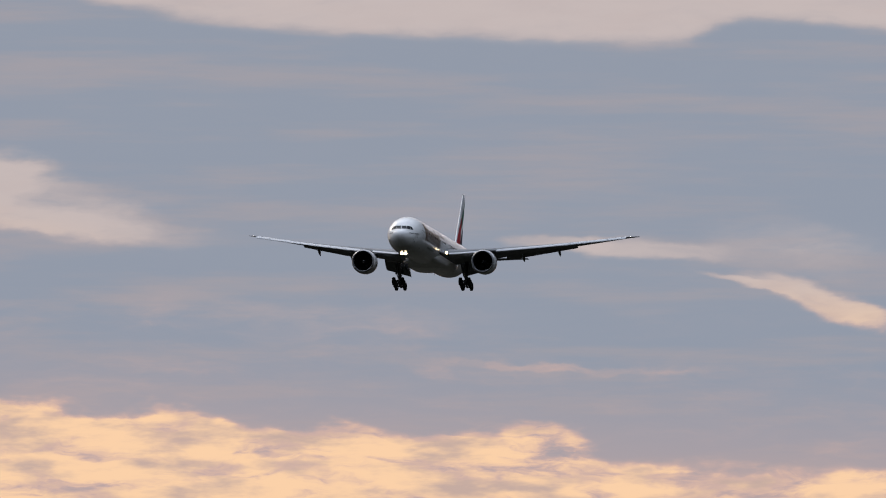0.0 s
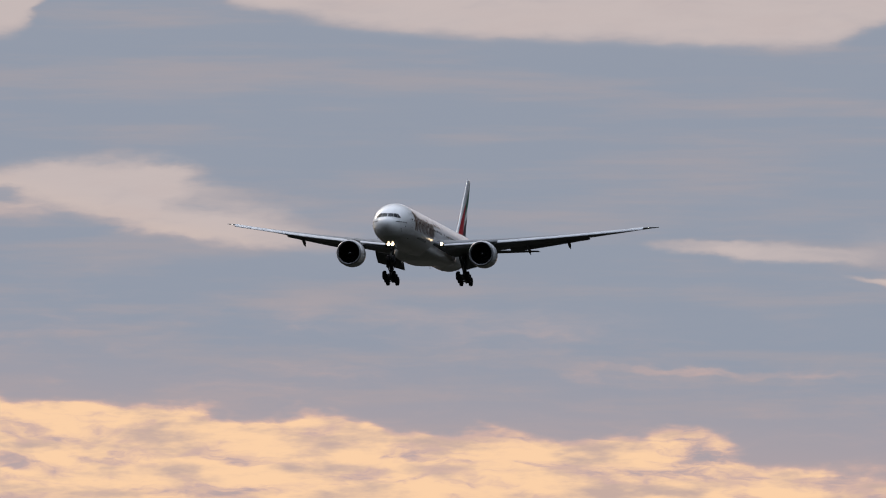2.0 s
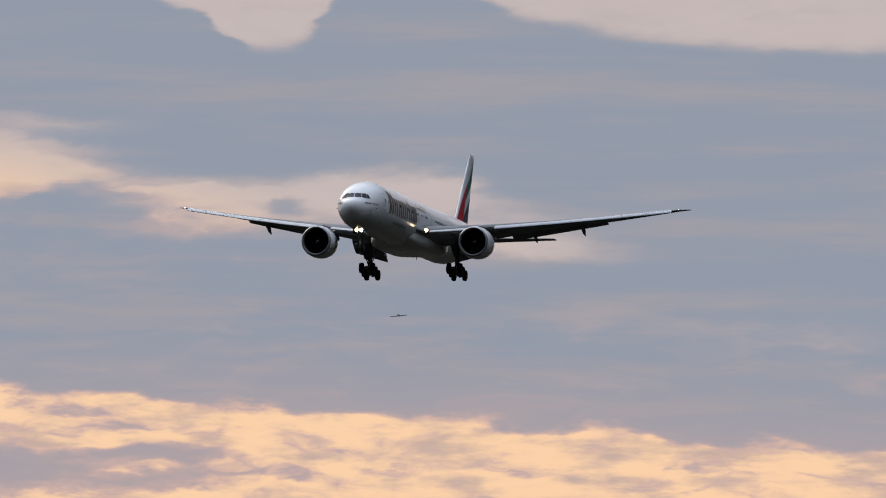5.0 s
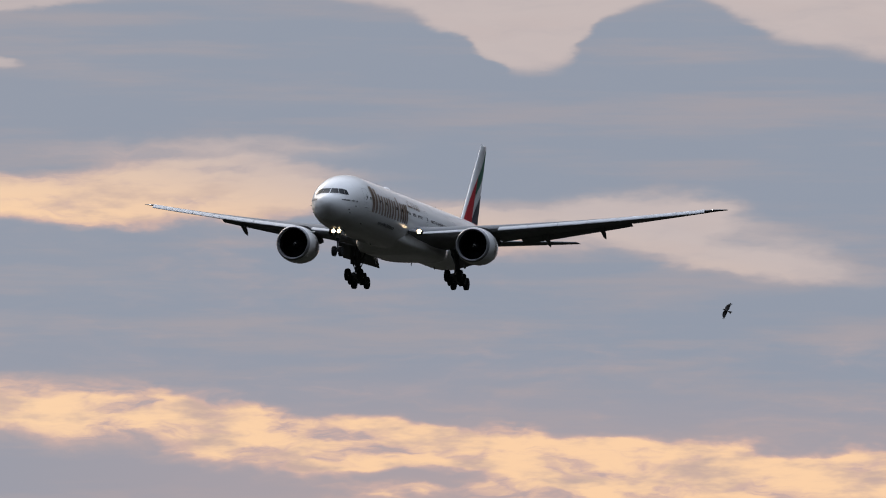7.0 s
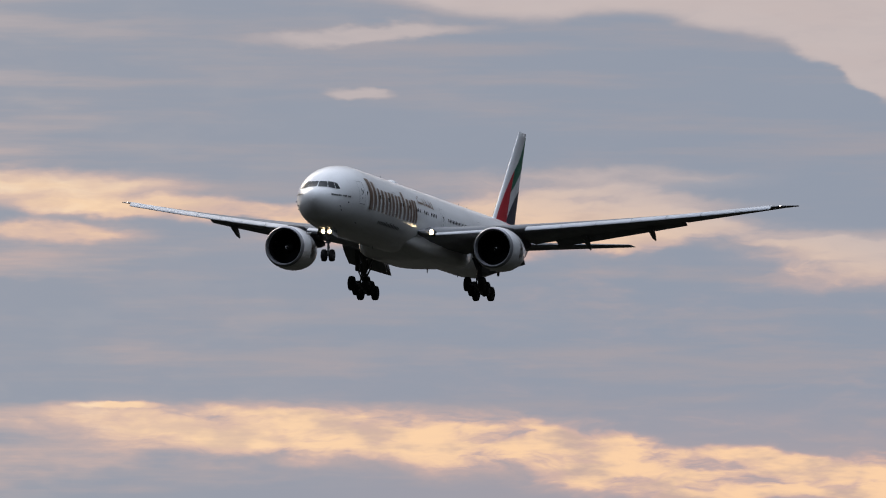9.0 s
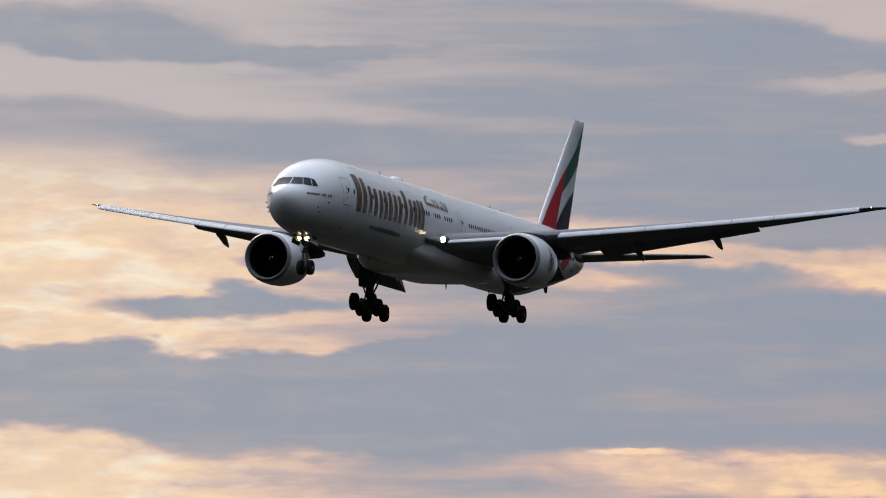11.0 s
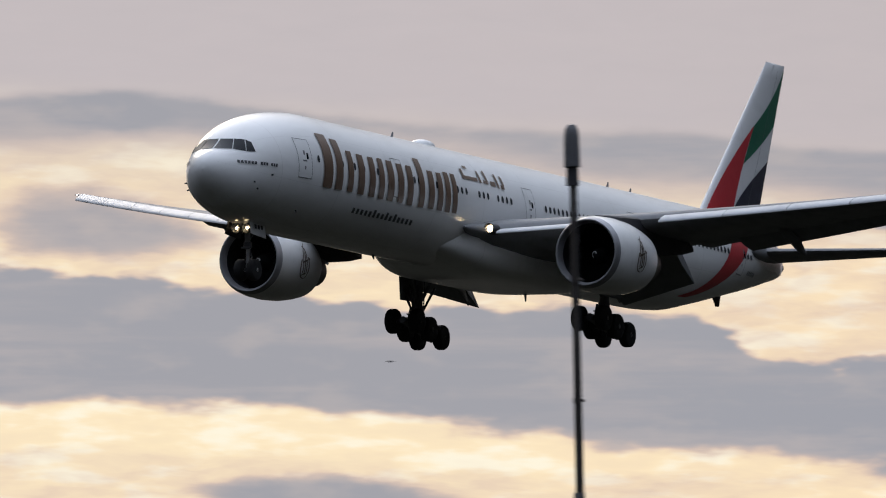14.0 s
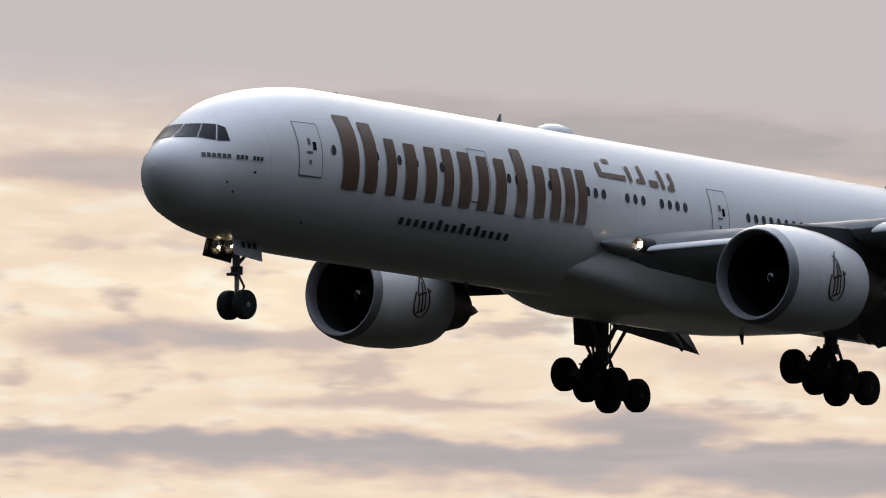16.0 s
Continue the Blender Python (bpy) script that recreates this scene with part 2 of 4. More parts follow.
    cloud = n.mix(n.math("MULTIPLY", n.smooth(billow, 0.47, 0.72), n.math("MULTIPLY", late, 0.55)), cloud, srgb(187, 179, 178))
    # a rosy veil low down, early in the pan
    veil = n.math("MULTIPLY", n.smooth(n.math("SUBTRACT", el, n.math("MULTIPLY", az, 0.06)), 1.85, 0.75), n.smooth(az, 20.0, 14.0))
    cloud = n.mix(n.math("MULTIPLY", veil, 0.75), cloud, srgb(186, 164, 162))
    peach = n.mix(late, srgb(251, 209, 169), srgb(255, 234, 197))
    peach = n.mix(dusk, peach, srgb(255, 233, 205))
    pale = n.mix(late, srgb(198, 185, 183), srgb(200, 191, 193))
    lit = n.mix(rise, peach, pale)
    # curdled cloud in the lit bands, and a pink fringe where they fade
    curdle = n.noise(n.mapped(raw, loc=(4, 9, 0), scale=(0.52, 0.15, 1)), 1.0, 4.0, 0.52).outputs[0]
    heaped = n.math("MULTIPLY", n.smooth(az, 21.0, 17.0, 0.15, 0.85), n.math("MULTIPLY_ADD", rise, -0.9, 1.0))
    lit = n.mix(n.math("MULTIPLY", n.smooth(curdle, 0.44, 0.68), heaped), lit, n.mix(late, srgb(186, 164, 160), srgb(206, 188, 180)))
    gleam = n.math("MULTIPLY", n.smooth(curdle, 0.54, 0.36), n.math("MULTIPLY", n.smooth(az, 18.0, 24.0), n.math("MULTIPLY_ADD", rise, -0.8, 0.8)))
    lit = n.mix(gleam, lit, srgb(255, 249, 229))
    if stop > 30:
        # loose grey puffs low in the late glow
        puff = n.noise(n.mapped(raw, loc=(1, 2, 0), scale=(0.62, 0.26, 1)), 1.0, 5.0, 0.55).outputs[0]
        where = n.math("MULTIPLY", n.smooth(az, 31.0, 35.0), n.smooth(n.math("MULTIPLY_ADD", az, -0.06, el), 2.75, 2.2))
        lit = n.mix(n.math("MULTIPLY", n.smooth(puff, 0.54, 0.67), n.math("MULTIPLY", where, 0.85)), lit, srgb(194, 178, 173))
    fringe = n.mix(late, srgb(208, 176, 167), srgb(222, 198, 182))
    colour = n.mix(n.smooth(gap, 0.32, 1.02), n.mix(n.smooth(gap, 0.0, 0.66), cloud, n.mix(rise, fringe, n.mix(0.5, cloud, pale))), lit)
    em = n.add("ShaderNodeEmission")
    n.put(em.inputs["Color"], colour)
    em.inputs["Strength"].default_value = 1.0
    n.put(n.tree.nodes["Material Output"].inputs["Surface"], em.outputs[0])
    return n.mat


def turf():
    n = Nodes("airfield_turf")
    pos = n.add("ShaderNodeTexCoord").outputs["Object"]
    big, small = n.noise(pos, 0.012, 6.0, 0.6), n.noise(pos, 2.0, 4.0, 0.6)
    c = n.mix(big.outputs[0], (0.008, 0.0085, 0.006, 1), (0.014, 0.013, 0.010, 1))
    n.put(n.bsdf.inputs["Base Color"], n.mix(n.smooth(small.outputs[0], 0.4, 0.7, 0.0, 0.5), c, (0.011, 0.012, 0.009, 1)))
    n.bsdf.inputs["Roughness"].default_value = 0.95
    n.bsdf.inputs["Specular IOR Level"].default_value = 0.05
    return n.mat


# Bearing and height of each cloud or gap in degrees, its half width and half height, its slope, and how far it opens (+) or closes (-).
BASE_EARLY, BASE_LATE = 0.10, 0.66
STREAKS = []
STREAKS += [
    (8.78, 2.68, 0.58, 0.103, 15, 0.75), (9.22, 2.77, 0.38, 0.041, 12, 0.55), (9.8, 3.01, 0.51, 0.086, 3, 0.42), (8.88, 3.01, 0.62, 0.206, 4, 0.25), (10.39, 2.29, 1.1, 0.027, 1, 0.14),
    (11.14, 2.25, 0.17, 0.041, 0, 0.1), (13.44, 3.25, 0.79, 0.206, 6, 0.42), (12.03, 2.59, 1.71, 0.137, 2, 0.12), (14.45, 3.38, 0.93, 0.189, 0, 0.45), (13.63, 3.52, 0.24, 0.062, 0, 0.3),
    (15.03, 3.44, 0.65, 0.041, 0, 0.35), (10.3, 3.04, 0.31, 0.055, 0, 0.4), (17.43, 3.56, 1.1, 0.165, 0, 0.85), (16.3, 3.56, 0.58, 0.13, 0, 0.65), (14, 3.47, 0.65, 0.165, 0, 0.5)]
STREAKS += [
    (13.28, 3.14, 0.75, 0.117, 8, 0.4), (19.9, 3.74, 0.99, 0.123, 0, 0.3), (19.8, 3.55, 0.58, 0.082, 2, 0.35), (16.61, 3.7, 1.03, 0.11, 0, 0.55), (15.24, 3.36, 0.62, 0.206, 5, 0.3),
    (18.15, 4.36, 0.21, 0.038, 6, 0.45), (17.98, 4.75, 0.75, 0.055, -2, 0.5), (17.98, 2.32, 2.06, 0.178, 3, 0.35), (19.52, 2.48, 0.24, 0.027, 0, 0.45), (22.76, 5.03, 1.03, 0.178, 4, -0.65),
    (21.56, 4.89, 0.58, 0.103, 3, -0.45), (26.3, 4.37, 0.89, 0.075, 0, -0.5), (22.11, 3.37, 0.89, 0.075, 0, -0.75), (21.53, 3.67, 0.34, 0.086, -3, -0.75), (23.83, 3.41, 0.26, 0.051, 0, -0.5)]
STREAKS += [
    (21.91, 3.48, 0.21, 0.062, 10, -0.5), (25.68, 2.67, 1.17, 0.144, 0, 0.35), (25.85, 2.46, 0.75, 0.096, -4, -0.55), (15.67, 1.81, 1.03, 0.103, 2, -0.1), (35.43, 4.42, 1.65, 0.24, 2, -0.3),
    (14.53, 1.72, 0.55, 0.062, 3, -0.45), (15.55, 1.84, 0.58, 0.062, 2, -0.35), (18.11, 1.9, 1.3, 0.123, 0, -0.35), (14.59, 3.36, 0.17, 0.075, 5, -0.3), (29.65, 2.7, 1.03, 0.13, 2, -0.6),
    (29.61, 4.69, 0.55, 0.117, 8, 0.3), (27.76, 3, 2.74, 0.154, 0, 0.3), (33.51, 4.59, 0.89, 0.062, 2, -0.45), (33.33, 5.43, 1.1, 0.137, 3, -0.2), (31.45, 3.15, 3.09, 0.171, 0, 0.45)]
STREAKS += [
    (29.56, 4.78, 1.44, 0.206, 2, 0.3), (28.98, 4.4, 0.75, 0.171, 0, 0.3), (35.97, 3.78, 1.54, 0.089, 2, -0.45), (36.31, 5.31, 1.54, 0.171, 2, -0.22), (36.66, 4.28, 1.03, 0.103, 0, -0.25),
    (38.84, 4.54, 1.03, 0.13, 2, -0.42), (36.44, 4.16, 1.71, 0.089, 3, -0.3), (37.81, 5.49, 2.06, 0.192, 2, -0.35), (39.99, 5.73, 2.13, 0.13, 2, -0.38), (42.56, 5.4, 0.89, 0.165, 2, -0.36),
    (42.05, 4.41, 0.58, 0.117, 0, -0.34), (42.66, 4.34, 0.45, 0.137, 5, -0.3), (41.29, 4.41, 0.55, 0.103, 0, -0.3), (38.79, 4.51, 1.44, 0.206, 0, 0.25), (18.89, 3.67, 1.44, 0.082, 2, 0.4)]
STREAKS += [
    (16.62, 3.84, 1.13, 0.096, -1, 0.35), (20.05, 3.84, 1.03, 0.089, 0, 0.3), (39.1, 3.85, 0.72, 0.123, 4, -0.5), (40.67, 4.01, 1.03, 0.062, 0, -0.28), (38.62, 4.24, 0.69, 0.137, 0, -0.15),
    (40.33, 4.65, 3.09, 0.206, 0, 0.2), (14.9, 1.58, 1.7, 0.10, 1, 0.75), (15.4, 1.88, 0.5, 0.05, 0, -0.5), (23, 5.03, 0.9, 0.15, 3, -0.5),
    (21.5, 4.9, 0.95, 0.06, -2, -0.45), (20.8, 3.66, 0.8, 0.12, 0, -0.6), (31, 5.04, 0.4, 0.11, 3, -0.4), (31.1, 4.36, 0.6, 0.22, 2, -0.5), (33.3, 5, 0.6, 0.12, 0, -0.35)]
STREAKS += [
    (33.3, 4.52, 0.6, 0.13, 2, -0.5), (34.8, 4.45, 1.6, 0.36, 0, -0.45), (38.9, 4.54, 0.7, 0.12, 0, -0.5), (33.2, 4.4, 1.2, 0.16, 0, -0.4)]
STREAKS += [
    (16.2, 3.55, 1.0, 0.13, 4, 0.3), (34.5, 5.55, 2.0, 0.14, 1, -0.35), (38.9, 5.6, 0.9, 0.15, 1, -0.35), (40.4, 5.62, 1.6, 0.13, 1, -0.3)]
# Long cloud edges: bearing and height in degrees.
PALE_EDGE = [(8.0, 4.30), (8.4, 4.32), (9.2, 4.37), (9.63, 4.24), (10.3, 4.24), (11.35, 4.29), (12.0, 4.31), (12.7, 4.40), (13.06, 4.46), (13.3, 4.54), (13.63, 4.72),
             (13.97, 4.745), (14.3, 4.60), (14.52, 4.36), (15.0, 4.31), (15.2, 4.50), (15.45, 4.66), (16.03, 4.78), (16.35, 4.835), (17.1, 4.80), (17.8, 4.92), (18.4, 5.03), (19.5, 5.2)]
BAND_TOP = [(8.0, 1.60), (9.6, 1.66), (10.05, 1.76), (10.4, 1.90), (10.9, 1.86), (11.5, 1.88), (12.3, 1.93), (13.3, 2.02), (13.7, 2.05), (14.6, 2.11), (15.3, 2.17), (16.0, 2.22),
            (16.7, 2.33), (18.4, 2.40), (19.0, 2.44), (20.5, 2.5)]
BAND_LOW = [(8.0, 1.0), (13.0, 1.3), (14.0, 1.38), (14.7, 1.62), (16.0, 1.82), (17.4, 2.06), (18.5, 2.15), (20.5, 2.05)]
BAND_GLOW = [(8.0, 0.8), (10.0, 0.62), (10.8, 0.85), (11.5, 1.0), (16.0, 1.0), (17.0, 0.56), (18.5, 0.54), (20.5, 0.55)]
BANK_TOP = [(20.0, 3.23), (21.2, 3.10), (22.2, 3.09), (22.65, 3.15), (23.2, 3.10), (23.7, 3.21), (24.4, 3.31), (25.1, 3.44), (25.7, 3.54), (26.1, 3.56), (26.6, 3.50), (27.0, 3.61),
            (27.45, 3.76), (28.1, 3.84), (29.0, 3.85), (30.0, 3.92), (31.6, 4.10), (32.5, 4.2), (33.8, 4.2), (35.0, 3.92), (36.0, 3.78), (38.0, 3.74), (43.5, 3.86)]
BANK_LOW = [(20.0, 2.52), (22.2, 2.53), (22.8, 2.60), (24.4, 2.78), (25.7, 2.86), (26.8, 2.97), (28.1, 3.08), (29.5, 3.25), (31.6, 3.32), (33.8, 3.46), (36.8, 3.45), (38.0, 3.46), (43.5, 3.69)]
BANK_DEPTH = [(20.0, 1.0), (33.0, 0.95), (35.0, 0.6), (43.5, 0.6)]
SHELF_TOP = [(19.5, 4.45), (22.2, 4.55), (22.8, 4.64), (23.5, 4.66), (24.1, 4.74), (24.77, 4.86), (25.15, 4.90), (25.7, 4.865), (26.25, 4.80), (27.1, 4.90), (28.1, 4.95), (29.0, 4.97),
             (30.2, 5.10), (30.9, 5.18), (32.0, 5.13), (35.0, 5.13)]


# ---- mesh helpers ----
def part(name, bm, material, parent=None, label="", smooth=True):
    """Links a bmesh as one mesh object under a thing or a part."""
    bmesh.ops.recalc_face_normals(bm, faces=bm.faces)
    me = bpy.data.meshes.new(name)
    bm.to_mesh(me)
    bm.free()
    me.materials.append(material)
    if smooth:
        me.shade_smooth()
        me.set_sharp_from_angle(angle=radians(38))
    ob = new(name, me)
    ob.parent = parent
    if label:
        tagged(ob, label)
    return ob


def loft(rings, closed=True, bm=None):
    """Skins rings of equal point counts; closed caps the ends."""
    bm = bm or bmesh.new()
    rows = [[bm.verts.new(p) for p in ring] for ring in rings]
    for a, b in zip(rows, rows[1:]):
        for i in range(len(a)):
            j = (i + 1) % len(a)
            bm.faces.new((a[i], a[j], b[j], b[i]))
    if closed:
        bm.faces.new(rows[0][::-1])
        bm.faces.new(rows[-1])
    return bm


def revolve(profile, centre, n=48, bm=None):
    """Turns (y, radius) points about the fore-and-aft line through centre (x, z)."""
    rings = [[(centre[0] + r * math.cos(2 * math.pi * i / n), y, centre[1] + r * math.sin(2 * math.pi * i / n)) for i in range(n)] for y, r in profile]
    return loft(rings, False, bm)


def tube(a, b, ra, rb=None, n=12, bm=None):
    """A capped round bar from a to b."""
    a, b = Vector(a), Vector(b)
    rb = ra if rb is None else rb
    turn = (b - a).to_track_quat("Z", "Y")
    ring = [Vector((math.cos(2 * math.pi * i / n), math.sin(2 * math.pi * i / n), 0)) for i in range(n)]
    return loft([[a + turn @ (v * ra) for v in ring], [b + turn @ (v * rb) for v in ring]], True, bm)


def slab(corners, thick, bm=None):
    """A plate with the given outline, thickened along its normal, with a small bevel."""
    bm = bm or bmesh.new()
    pts = [Vector(c) for c in corners]
    nrm = (pts[1] - pts[0]).cross(pts[-1] - pts[0]).normalized() * thick / 2
    mid = sum(pts, Vector()) / len(pts)
    inner = [mid + (p - mid) * (1 - min(0.2, thick / max((p - mid).length, 0.01))) for p in pts]
    return loft([[p - nrm for p in inner], [p - nrm * 0.5 for p in pts], [p + nrm * 0.5 for p in pts], [p + nrm for p in inner]], True, bm)


def sheet(edge_a, edge_b, put, n=16, m=4, bm=None):
    """Paint between two edge curves of (y, z), laid on a surface by put(y, z)."""
    bm = bm or bmesh.new()
    grid = []
    for i in range(n + 1):
        (ya, za), (yb, zb) = edge_a(i / n), edge_b(i / n)
        grid.append([bm.verts.new(put(ya + (yb - ya) * j / m, za + (zb - za) * j / m)) for j in range(m + 1)])
    for i in range(n):
        for j in range(m):
            bm.faces.new((grid[i][j], grid[i + 1][j], grid[i + 1][j + 1], grid[i][j + 1]))
    return bm


def curve(*pts):
    """A Bezier curve through its end points, drawn by the ones between."""
    def at(s):
        q = [Vector(p) for p in pts]
        while len(q) > 1:
            q = [a.lerp(b, s) for a, b in zip(q, q[1:])]
        return tuple(q[0])
    return at


def pchip(xs, ys):
    """A smooth curve through the points that never overshoots."""
    xs, ys = np.array(xs, float), np.array(ys, float)
    h, d = np.diff(xs), np.diff(ys) / np.diff(xs)
    m = np.zeros_like(ys)
    m[0], m[-1] = d[0], d[-1]
    for i in range(1, len(xs) - 1):
        if d[i - 1] * d[i] > 0:
            a, b = 2 * h[i] + h[i - 1], h[i] + 2 * h[i - 1]
            m[i] = (a + b) / (a / d[i - 1] + b / d[i])

    def at(x):
        x = min(max(x, xs[0]), xs[-1])
        i = min(max(int(np.searchsorted(xs, x)) - 1, 0), len(xs) - 2)
        s = (x - xs[i]) / h[i]
        return float((1 + 2 * s) * (1 - s) ** 2 * ys[i] + s * (1 - s) ** 2 * h[i] * m[i]
                     + s * s * (3 - 2 * s) * ys[i + 1] + s * s * (s - 1) * h[i] * m[i + 1])
    return at


# ---- setting ----
def backdrop_and_ground():
    bm = bmesh.new()
    radius, first, steps, block = 4600.0, 2.0, 48, 4
    low, high = [], []
    for i in range(steps + 1):
        a = radians(first + i)
        low.append(bm.verts.new((-radius * math.sin(a), radius * math.cos(a), -EYE)))
        high.append(bm.verts.new((-radius * math.sin(a), radius * math.cos(a), 860)))
    for i in range(steps):
        bm.faces.new((low[i], low[i + 1], high[i + 1], high[i])).material_index = i // block
    ob = part("backdrop", bm, cloud_deck(first, first + block))
    for k in range(1, steps // block):
        ob.data.materials.append(cloud_deck(first + block * k, first + block * (k + 1)))
    ob.location = (0, 0, EYE)
    tagged(ob, "dusk sky with slate grey cloud sheets and peach gaps", "sky", kind="structure")
    bm = bmesh.new()
    bmesh.ops.create_circle(bm, cap_ends=True, segments=96, radius=4640)
    tagged(part("ground", bm, turf(), smooth=False), "flat dark green airfield grass under the approach", "ground", kind="structure")


backdrop_and_ground()

# ---- airliner: x to its port side, y aft, z up ----
HULL = [
    (0.40, -0.54, -0.60, 0.03), (0.50, -0.26, -0.88, 0.30), (0.80, 0.03, -1.22, 0.63), (1.30, 0.30, -1.60, 1.00),
    (2.00, 0.57, -1.98, 1.42), (2.60, 0.88, -2.29, 1.71), (3.40, 1.40, -2.50, 2.03), (4.50, 1.98, -2.72, 2.37),
    (6.00, 2.52, -2.90, 2.70), (8.00, 2.92, -3.04, 2.96), (10.0, 3.09, -3.09, 3.08), (12.0, 3.10, -3.10, 3.10),
    (50.0, 3.10, -3.10, 3.10), (53.0, 3.10, -2.98, 3.08), (56.0, 3.10, -2.48, 2.96), (60.0, 3.04, -1.68, 2.60),
    (64.0, 2.80, -0.86, 1.98), (66.6, 2.35, -0.28, 1.30), (68.3, 1.75, 0.10, 0.66), (69.2, 1.30, 0.38, 0.22)]
HULL = [(y + 1.32 * max(0.0, 1 - (y - 0.4) / 5.2) ** 1.6, top, low, half) for y, top, low, half in HULL]
HULL_Y = [r[0] for r in HULL]
hull_top, hull_low, hull_half = (pchip(HULL_Y, [r[k] for r in HULL]) for k in (1, 2, 3))


def hull_point(y, z, side=1, off=0.015):
    """A point on the fuselage side at station y and height z."""
    top, low, half = hull_top(y), hull_low(y), hull_half(y)
    s = max(-1.0, min(1.0, (z - (top + low) / 2) / ((top - low) / 2)))
    c = math.sqrt(max(0.0, 1 - s * s))
    nrm = Vector((c / half, 0, s / ((top - low) / 2))).normalized()
    return (side * (half * c + off * nrm.x), y, z + off * nrm.z)


def nose_point(turn, z, off=0.02):
    """A point on the nose at a bearing (degrees from dead ahead) and height, seen from the axis well aft."""
    sx, sy = math.sin(radians(turn)), -math.cos(radians(turn))
    lo, hi = 0.0, 6.0
    for _ in range(40):
        d = (lo + hi) / 2
        x, y = abs(d * sx), 5.2 + d * sy
        top, low, half = hull_top(y), hull_low(y), hull_half(y)
        s = (z - (top + low) / 2) / ((top - low) / 2)
        inside = y > 1.73 and abs(s) < 1 and x < half * math.sqrt(1 - s * s)
        lo, hi = (d, hi) if inside else (lo, d)
    d = lo + off
    return (d * sx, 5.2 + d * sy, z + off * 0.5)


def wing_ref(x):
    """Leading edge station, chord, height and thickness of the wing at span station x."""
    lead = 26.0 + (x - 3.2) * 0.662 if x < 31.2 else 44.54 + (x - 31.2) * 1.55
    trail = 40.9 + max(0.0, x - 10.4) * 0.275
    if x > 31.2:
        trail += (x - 31.2) * 0.25
    z = -1.42 + 0.132 * (x - 3.2) + 0.00105 * (x - 3.2) ** 2
    return lead, trail - lead, z, 0.135 - 0.045 * min(1, x / 22)


def airfoil(x, side, front=0.0, back=1.0, n=11):
    """A wing section ring between two parts of the chord."""
    lead, chord, z, thick = wing_ref(x)
    tilt = radians(3.0 - 3.5 * x / 32)

    def at(f, s):
        t = 5 * thick * (0.2969 * math.sqrt(f) - 0.126 * f - 0.3516 * f * f + 0.2843 * f ** 3 - 0.1015 * f ** 4)
        camber = 0.06 * f * (1 - f)
        return (side * x, lead + f * chord * math.cos(tilt), z - f * chord * math.sin(tilt) + (camber + s * t) * chord)

    fs = [front + (back - front) * (1 - math.cos(math.pi * i / n)) / 2 for i in range(n + 1)]
    return [at(f, 1) for f in fs] + [at(f, -1) for f in reversed(fs[1:])]


def foil_piece(x, side, lead_f, drop, chord_f, angle, thick=0.16, forward=0.0, n=8):
    """A flap or slat section: a small aerofoil hung from the wing at a fraction of its chord."""
    lead, chord, z, _ = wing_ref(x)
    tilt = radians(3.0 - 3.5 * x / 32)
    oy, oz = lead + lead_f * chord - forward, z - lead_f * chord * math.sin(tilt) - drop
    c, a = chord_f * chord, radians(angle)
    ring = []
    fs = [(1 - math.cos(math.pi * i / n)) / 2 for i in range(n + 1)]
    for f, s in [(f, 1) for f in fs] + [(f, -1) for f in reversed(fs[1:-1])]:
        t = s * 5 * thick * (0.2969 * math.sqrt(f) - 0.126 * f - 0.3516 * f * f + 0.2843 * f ** 3 - 0.1015 * f ** 4) * c
        ring.append((side * x, oy + f * c * math.cos(a) + t * math.sin(a), oz - f * c * math.sin(a) + t * math.cos(a)))
    return ring


def spread(a, b, n):
    return [a + (b - a) * i / n for i in range(n + 1)]


def hull_and_windows(plane):
    n = 64
    rings = []
    ys = [1.72, 1.725, 1.735, 1.76] + spread(1.80, 3.5, 16) + spread(3.7, 12, 18) + spread(14, 50, 18) + spread(51, 69.2, 30)
    for y in ys:
        top, low, half = hull_top(y), hull_low(y), hull_half(y)
        rings.append([(half * math.cos(2 * math.pi * i / n), y, (top + low) / 2 + (top - low) / 2 * math.sin(2 * math.pi * i / n)) for i in range(n)])
    hull = part("fuselage", loft(rings), WHITE, plane, "glossy white fuselage with shadowed belly")
    # belly fairing
    rings = []
    boxy = lambda v: math.copysign(abs(v) ** 0.48, v)
    for y in spread(21.5, 47.0, 34):
        u = max(0.0, min(1.0, (y - 21.5) / 8.0, (47.0 - y) / 10.0))
        s = (u * u * (3 - 2 * u)) ** 0.8
        half, deep = 1.6 + 2.2 * s, 0.7 + 1.22 * s
        rings.append([(half * boxy(math.cos(a)), y, -1.6 + deep * boxy(math.sin(a)) * (1 if math.sin(a) < 0 else 0.12)) for a in [2 * math.pi * (i + 0.5) / 48 for i in range(48)]])
    part("belly_fairing", loft(rings), WHITE, plane)
    # flight deck panes
    for side in (1, -1):
        for a, b, low, low_aft, top, top_aft, rake in ((1.2, 22.5, 0.56, 0.56, 1.10, 1.10, 0), (23.6, 39.5, 0.55, 0.46, 1.10, 1.08, 0), (40.6, 52.5, 0.45, 0.46, 1.07, 0.96, 3.5)):
            bm = sheet(lambda s: (a + (b - a) * s, low + (low_aft - low) * s), lambda s: (a + (b - a - rake) * s, top + (top_aft - top) * s),
                       lambda u, z: (side * nose_point(u, z)[0],) + nose_point(u, z)[1:], 8, 5)
            part("windscreen_pane", bm, GLASS, hull, "dark flight deck window pane")
    return hull


